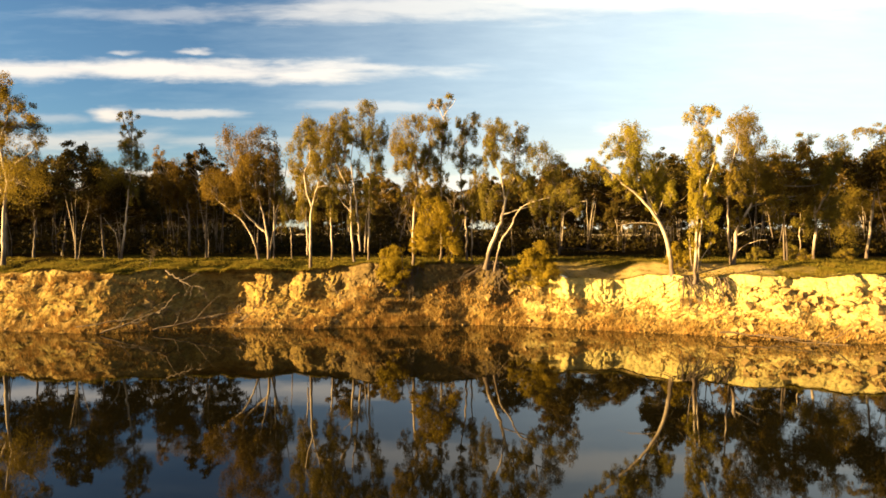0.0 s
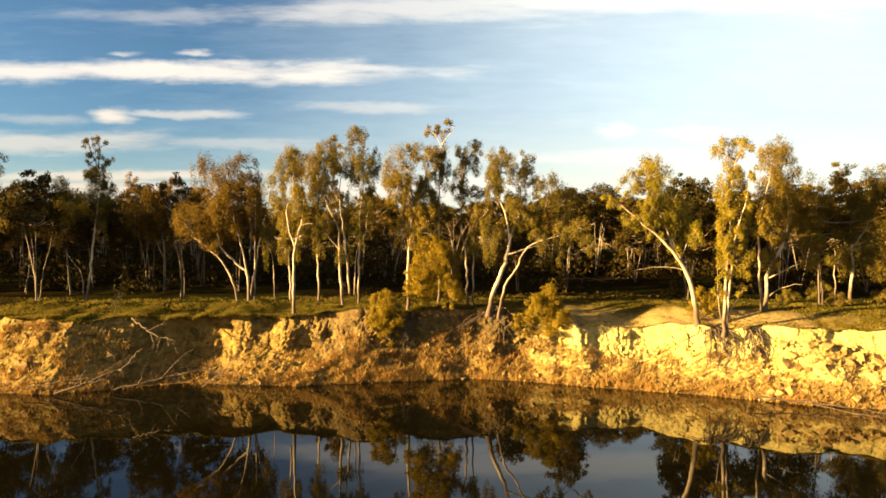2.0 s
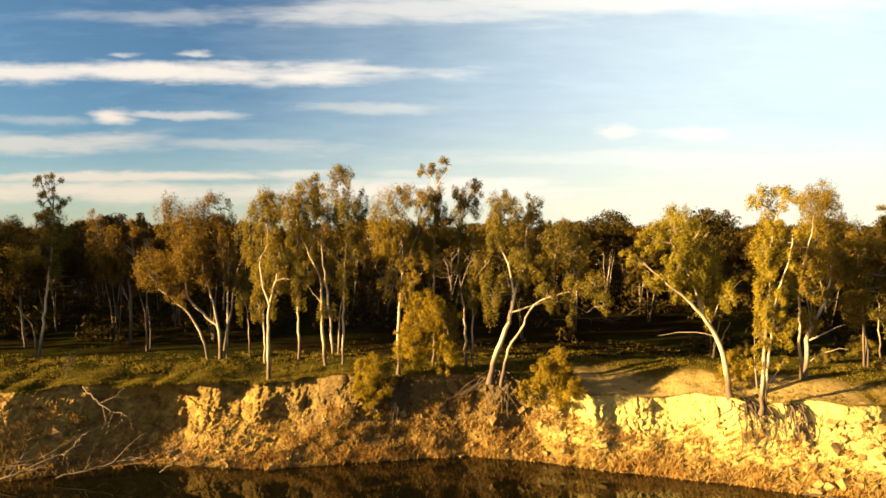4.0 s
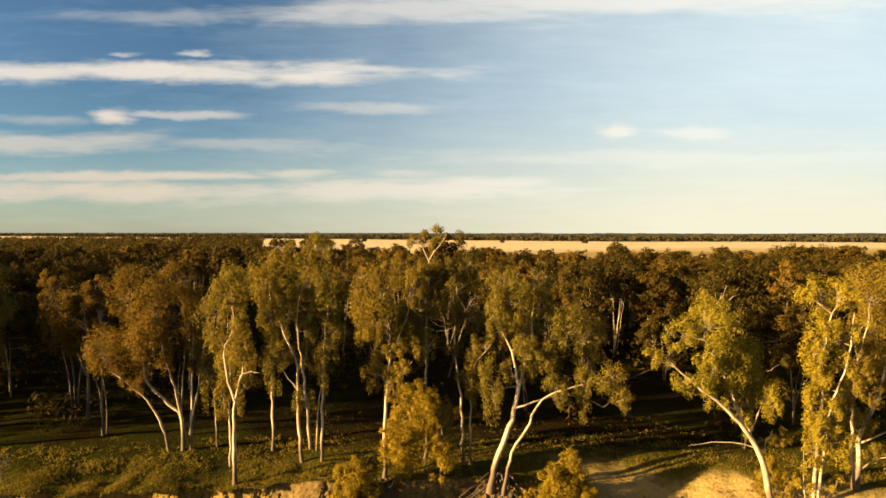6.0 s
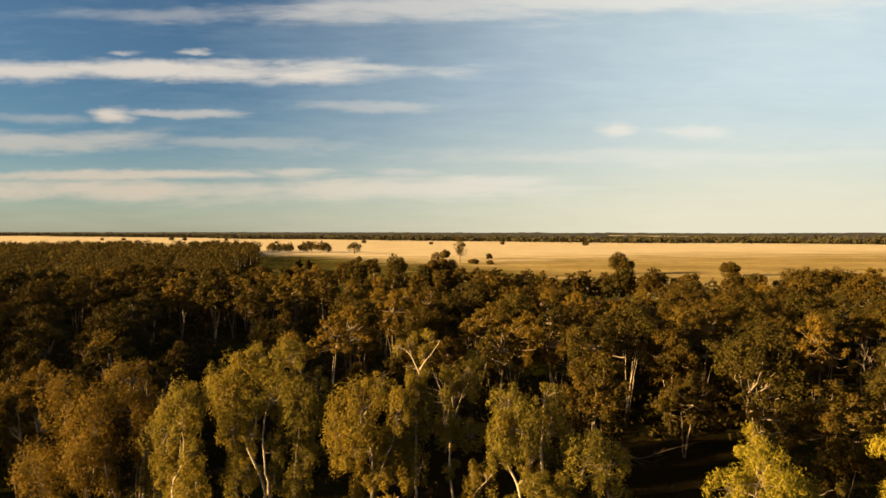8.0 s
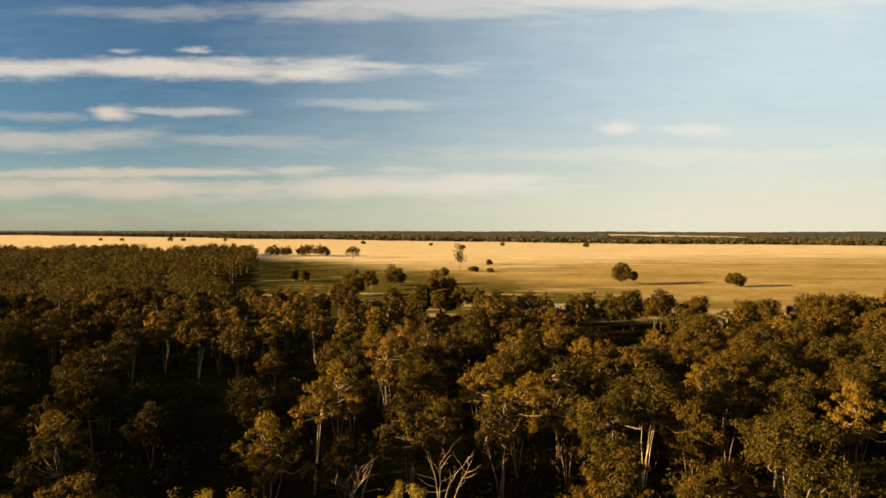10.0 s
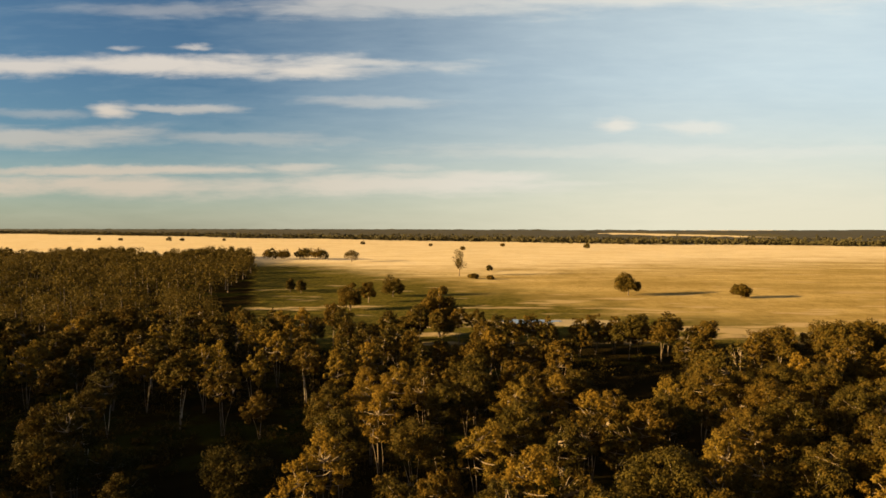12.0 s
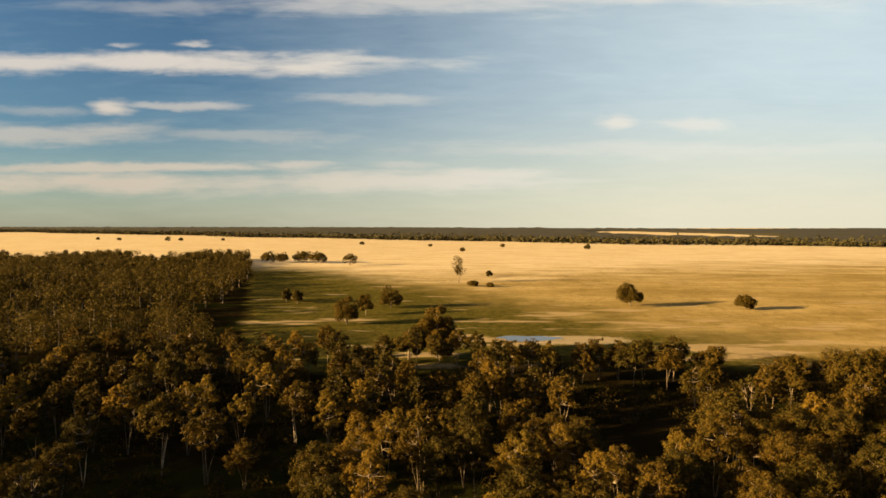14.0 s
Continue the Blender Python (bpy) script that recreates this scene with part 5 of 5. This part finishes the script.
def make_far_trees():
    rng = np.random.default_rng(12)
    for k in range(9):
        paddock_tree(-172 + 7.5 * k + rng.normal(0, 2), 634 + rng.normal(0, 9), rng.uniform(11, 17), rng.uniform(11, 16), 20 + k, "scrubby tree in a row beyond the pasture", 24, 1.3, group="row of scrub trees")
    for x, y, h in ((-148, 1178, 9), (-20, 1120, 7), (30, 900, 7), (105, 1090, 8), (225, 985, 11), (-610, 1400, 14), (-585, 1410, 11), (-760, 1480, 9), (-505, 1450, 8), (-850, 1550, 9)):
        paddock_tree(x, y, h, h * 1.1, int(x + y), "distant lone tree on the pale plain", 14, 2.0, group="distant lone trees")
    # the belt of trees beyond the plain, and the wooded country behind it
    vs = []
    for _ in range(5200):
        x = rng.uniform(-2600, 2600)
        y = 1480 - 0.68 * x + rng.exponential(130) + 30 * math.sin(x * 0.013)
        if y < 500 or abs(x) > 0.85 * y:
            continue
        h = rng.uniform(6, 11)
        v, f, stem = simple_tree(rng, x, y, float(ground_z(x, y)), h, h * 1.6, 2, 9, 7.0)
        vs.append(v)
    v = np.vstack(vs)
    belt = new("tree_belt", mesh_of("tree_belt", v, np.arange(len(v)).reshape(-1, 3), CANOPY))
    tagged(belt, "belt of dark trees along the far side of the plain", "woodland", kind="stuff")
    xs = np.linspace(-3900, 3900, 260)
    offs = np.r_[40, 45, spaced(60, 20, 3300, 1.06)]
    X = np.repeat(xs[None, :], len(offs), 0)
    Y = np.minimum(1520 - 0.68 * X + offs[:, None], 4930 - 0.0 * X)
    Y = np.maximum(Y, 560 + offs[:, None])
    bumps = rng.normal(0, 1.6, X.shape)
    Z = ground_z(X, Y) + 7.0 + bumps
    Z[0] -= 12
    # a far clearing with pale stubble
    gap = ((X - 850) / 230) ** 2 + ((Y - 2350) / 750) ** 2 < 1
    Z[gap] -= 13
    me = mesh_of("far_woodland", np.stack([X, Y, Z], -1).reshape(-1, 3), grid_faces(len(offs), len(xs)), CANOPY, True)
    tagged(new("far_woodland", me), "dark wooded country out to the horizon", "woodland", kind="stuff")


make_far_trees()


# ---- bank details ----
def make_grass():
    """Tussocks along the bank's top and on the open floor behind it, thick in some places and thin in others."""
    rng = np.random.default_rng(21)
    vs = []
    for _ in range(46000):
        x = rng.uniform(-42, 42)
        off = rng.exponential(2.6 if x > -9 else 1.7) - 0.2
        if off > (13 if x > -9 else 7.0):
            continue
        y = float(edge_y(x)) + off
        thick = noise.fractal(Vector((x * 0.5, y * 0.7, 0.0)), 0.9, 2.1, 3)
        if thick < rng.uniform(-0.5, 0.25):
            continue
        if 8 < x < 26 and y < 58.2 - 0.28 * (x - 12) and rng.random() < 0.95:
            continue
        if -7 < x < 8 and rng.random() < 0.6:
            continue
        z = float(ground_z(x, y))
        n = 6
        foot = np.column_stack([x + rng.normal(0, 0.12, n), y + rng.normal(0, 0.12, n), np.full(n, z - 0.04)])
        tip = foot + np.column_stack([rng.normal(0, 0.10, n), rng.normal(0, 0.10, n), rng.uniform(0.06, 0.17, n) * (1.0 + max(0.0, thick))])
        w = np.column_stack([rng.normal(0, 0.024, n), rng.normal(0, 0.024, n), np.zeros(n)])
        vs.append(np.stack([foot - w, foot + w, tip], 1).reshape(-1, 3))
    v = np.vstack(vs)
    me = mesh_of("grass", v, np.arange(len(v)).reshape(-1, 3), GRASS)
    tagged(new("grass", me), "yellow-green grass tussocks along the bank top", "grass", kind="stuff")


make_grass()


def clod_mesh(seed):
    """A broken block of clay: a jolted, chipped box."""
    bm = bmesh.new()
    bmesh.ops.create_cube(bm, size=1.5)
    rng = random.Random(seed)
    chips = rng.sample(list(bm.verts), 3)
    bmesh.ops.bevel(bm, geom=chips, offset=0.4, segments=1, affect="VERTICES")
    for v in bm.verts:
        v.co += Vector((rng.uniform(-0.28, 0.28), rng.uniform(-0.28, 0.28), rng.uniform(-0.2, 0.2)))
        v.co.z *= 0.8
    bmesh.ops.triangulate(bm, faces=bm.faces)
    me = bpy.data.meshes.new("clod")
    bm.to_mesh(me)
    bm.free()
    me.materials.append(CLOD)
    return me


def make_clods():
    """Fallen clay blocks on the rubble slope; the larger ones are pieces of the bank."""
    rng = np.random.default_rng(31)
    shapes = [clod_mesh(k) for k in range(8)]
    for k in range(170):
        x = rng.uniform(-34, 36) if rng.random() < 0.35 else rng.uniform(20, 37)
        p = on_bank(x, rng.uniform(0.13, 0.62))
        ob = new("clod", shapes[k % 8])
        size = float(np.clip(rng.lognormal(-1.75, 0.45), 0.08, 0.36))
        ob.parent = bank
        ob.matrix_basis = pose(p[0], p[1] - 0.05, p[2] + size * 0.15, rng.uniform(0, 50), rng.uniform(0, 50), rng.uniform(0, 360)) @ Matrix.Diagonal((size * 1.25, size, size, 1))
    pieces = []
    base = [np.array([v.co for v in s.vertices]) for s in shapes]
    tri = [np.array([p.vertices for p in s.polygons]) for s in shapes]
    for k in range(700):
        x = rng.uniform(-36, 38)
        p = on_bank(x, rng.uniform(0.12, 0.66))
        size = float(np.clip(rng.lognormal(-2.5, 0.5), 0.03, 0.25))
        a = rng.uniform(0, 6.28)
        rot = np.array([[math.cos(a), -math.sin(a), 0], [math.sin(a), math.cos(a), 0], [0, 0, 1]])
        pieces.append(((base[k % 8] * size) @ rot.T + p, tri[k % 8]))
    rubble = new("rubble", mesh_of("rubble", *joined(pieces), CLOD))
    tagged(rubble, "loose dry clay crumbs on the bank's foot", "rubble", kind="stuff")


def dead_branch(name, label, pts, r, seed, forks, category="dead branch", group="driftwood on the bank"):
    """A bare fallen branch; its side forks are parts."""
    rng = np.random.default_rng(seed)
    line = smooth_line(pts, 14, rng, 0.05)
    ob = new(name, mesh_of(name, *tube(line, np.linspace(r, r * 0.3, 14), 7), DEADWOOD, True))
    tagged(ob, label, category, group)
    length = np.linalg.norm(line[-1] - line[0])
    for k in range(forks):
        i = int(rng.integers(3, 13))
        d = (line[-1] - line[0]) / length + rng.normal(0, 0.55, 3)
        end = line[i] + d * length * rng.uniform(0.15, 0.4)
        mid = (line[i] + end) / 2 + rng.normal(0, 0.15, 3)
        sub = smooth_line([line[i], mid, end], 7, rng, 0.04)
        fork = part("fork", mesh_of("fork", *tube(sub, np.linspace(r * 0.5, r * 0.12, 7), 5), DEADWOOD, True), ob)
        for _ in range(2):
            e = sub[4] + rng.normal(0, 0.45, 3)
            part("twig", mesh_of("twig", *tube(smooth_line([sub[3], (sub[3] + e) / 2, e], 4, rng, 0.02), np.linspace(r * 0.2, r * 0.06, 4), 4), DEADWOOD, True), fork)
    return ob


def make_driftwood():
    dead_branch("fallen_branch", "long bare fallen branch lying down the bank to the water", [(-25.0, 48.9, 0.1), (-22.8, 49.4, 0.9), (-20.4, 50.4, 2.0)], 0.075, 1, 9)
    dead_branch("fallen_branch", "bare forked branch resting on the rubble at the waterline", [(-21.5, 49.6, 0.2), (-18.4, 50.2, 0.9), (-15.2, 51.0, 1.5)], 0.068, 2, 10)
    dead_branch("fallen_branch", "pale stripped log lying on the bank's foot", [(-27, 49.2, 0.5), (-24.5, 49.6, 0.9), (-22, 50.2, 1.3)], 0.05, 3, 5)
    dead_branch("fallen_branch", "dry branch hanging from the bank's edge", [(-22.5, 54, 4.4), (-20.5, 52.6, 3.6), (-18.4, 51.8, 3.1)], 0.062, 4, 8)
    dead_branch("fallen_branch", "thin grey branch caught in the bank", [(-16, 50.5, 0.2), (-14.5, 50.6, 1.4), (-13.8, 51.2, 2.4)], 0.043, 5, 8)
    dead_branch("fallen_branch", "stripped branch half in the water", [(19.5, 46.8, 0.5), (23, 46.0, 0.35), (27, 44.6, -0.05)], 0.056, 6, 6)
    dead_branch("fallen_branch", "dead twiggy shrub on the grass", [(-24.5, 55.4, 4.6), (-24.3, 55.4, 5.2), (-24.0, 55.5, 5.9)], 0.031, 7, 11)
    dead_branch("fallen_branch", "grey branch on the bank's face", [(-9.5, 54.3, 3.9), (-8.8, 53.6, 3.0), (-8.0, 53.2, 2.3)], 0.037, 8, 8)
    dead_branch("fallen_branch", "pale fallen branch across the forest floor", [(12, 78, 5.4), (16, 77, 5.6), (20, 78, 5.4)], 0.074, 9, 8)
    rng = np.random.default_rng(44)
    for cx, n, top, fan in ((4.2, 16, 4.9, 1.5), (19.0, 22, 4.0, 1.3), (21.6, 12, 4.0, 0.9), (-2.4, 10, 4.6, 0.9)):
        roots = tagged(new("exposed_roots"), "tangle of exposed roots hanging down the eroded bank", "roots", "exposed roots")
        for k in range(n):
            x0 = cx + rng.normal(0, 0.35)
            y0 = float(edge_y(x0)) - 0.1
            x1 = x0 + rng.normal(0, fan)
            drop = rng.uniform(1.0, 2.8)
            y1 = y0 - 0.7 - drop * 0.45
            pts = [(x0, y0 + 0.5, top + 0.1), (x0 + (x1 - x0) * 0.3, y0 - 0.6, top - 0.25), (x1, y1, top - drop)]
            part("root", mesh_of("root", *tube(smooth_line(pts, 8, rng, 0.06), np.linspace(rng.uniform(0.03, 0.09), 0.012, 8), 5), DEADWOOD, True), roots)


make_driftwood()
make_clods()


def make_dry_tufts():
    """Dry grass, reeds and flood litter along the foot of the bank and on its grassed slope."""
    rng = np.random.default_rng(55)
    vs = []
    for k in range(11000):
        x = rng.choice([rng.normal(3, 6), rng.normal(19, 8), rng.normal(-5, 4), rng.normal(-29, 5), rng.uniform(-36, 38)])
        high = 0.62 if x < -21 else 0.46
        p = on_bank(x, 0.12 + high * rng.random() ** 1.5)
        if noise.noise(Vector((x * 0.9, 0.0, p[2] * 1.6))) < rng.uniform(-0.4, 0.2):
            continue
        n = 6
        foot = p + np.column_stack([rng.normal(0, 0.1, n), rng.normal(0, 0.06, n), np.zeros(n)])
        tip = foot + np.column_stack([rng.normal(0, 0.18, n), rng.normal(-0.10, 0.12, n), rng.uniform(0.08, 0.46, n)])
        w = np.column_stack([rng.normal(0, 0.018, n), rng.normal(0, 0.016, n), np.zeros(n)])
        vs.append(np.stack([foot - w, foot + w, tip], 1).reshape(-1, 3))
    v = np.vstack(vs)
    tufts = new("dry_grass", mesh_of("dry_grass", v, np.arange(len(v)).reshape(-1, 3), STRAW))
    tagged(tufts, "dry straw-coloured grass on the bank's foot", "grass", kind="stuff")


make_dry_tufts()
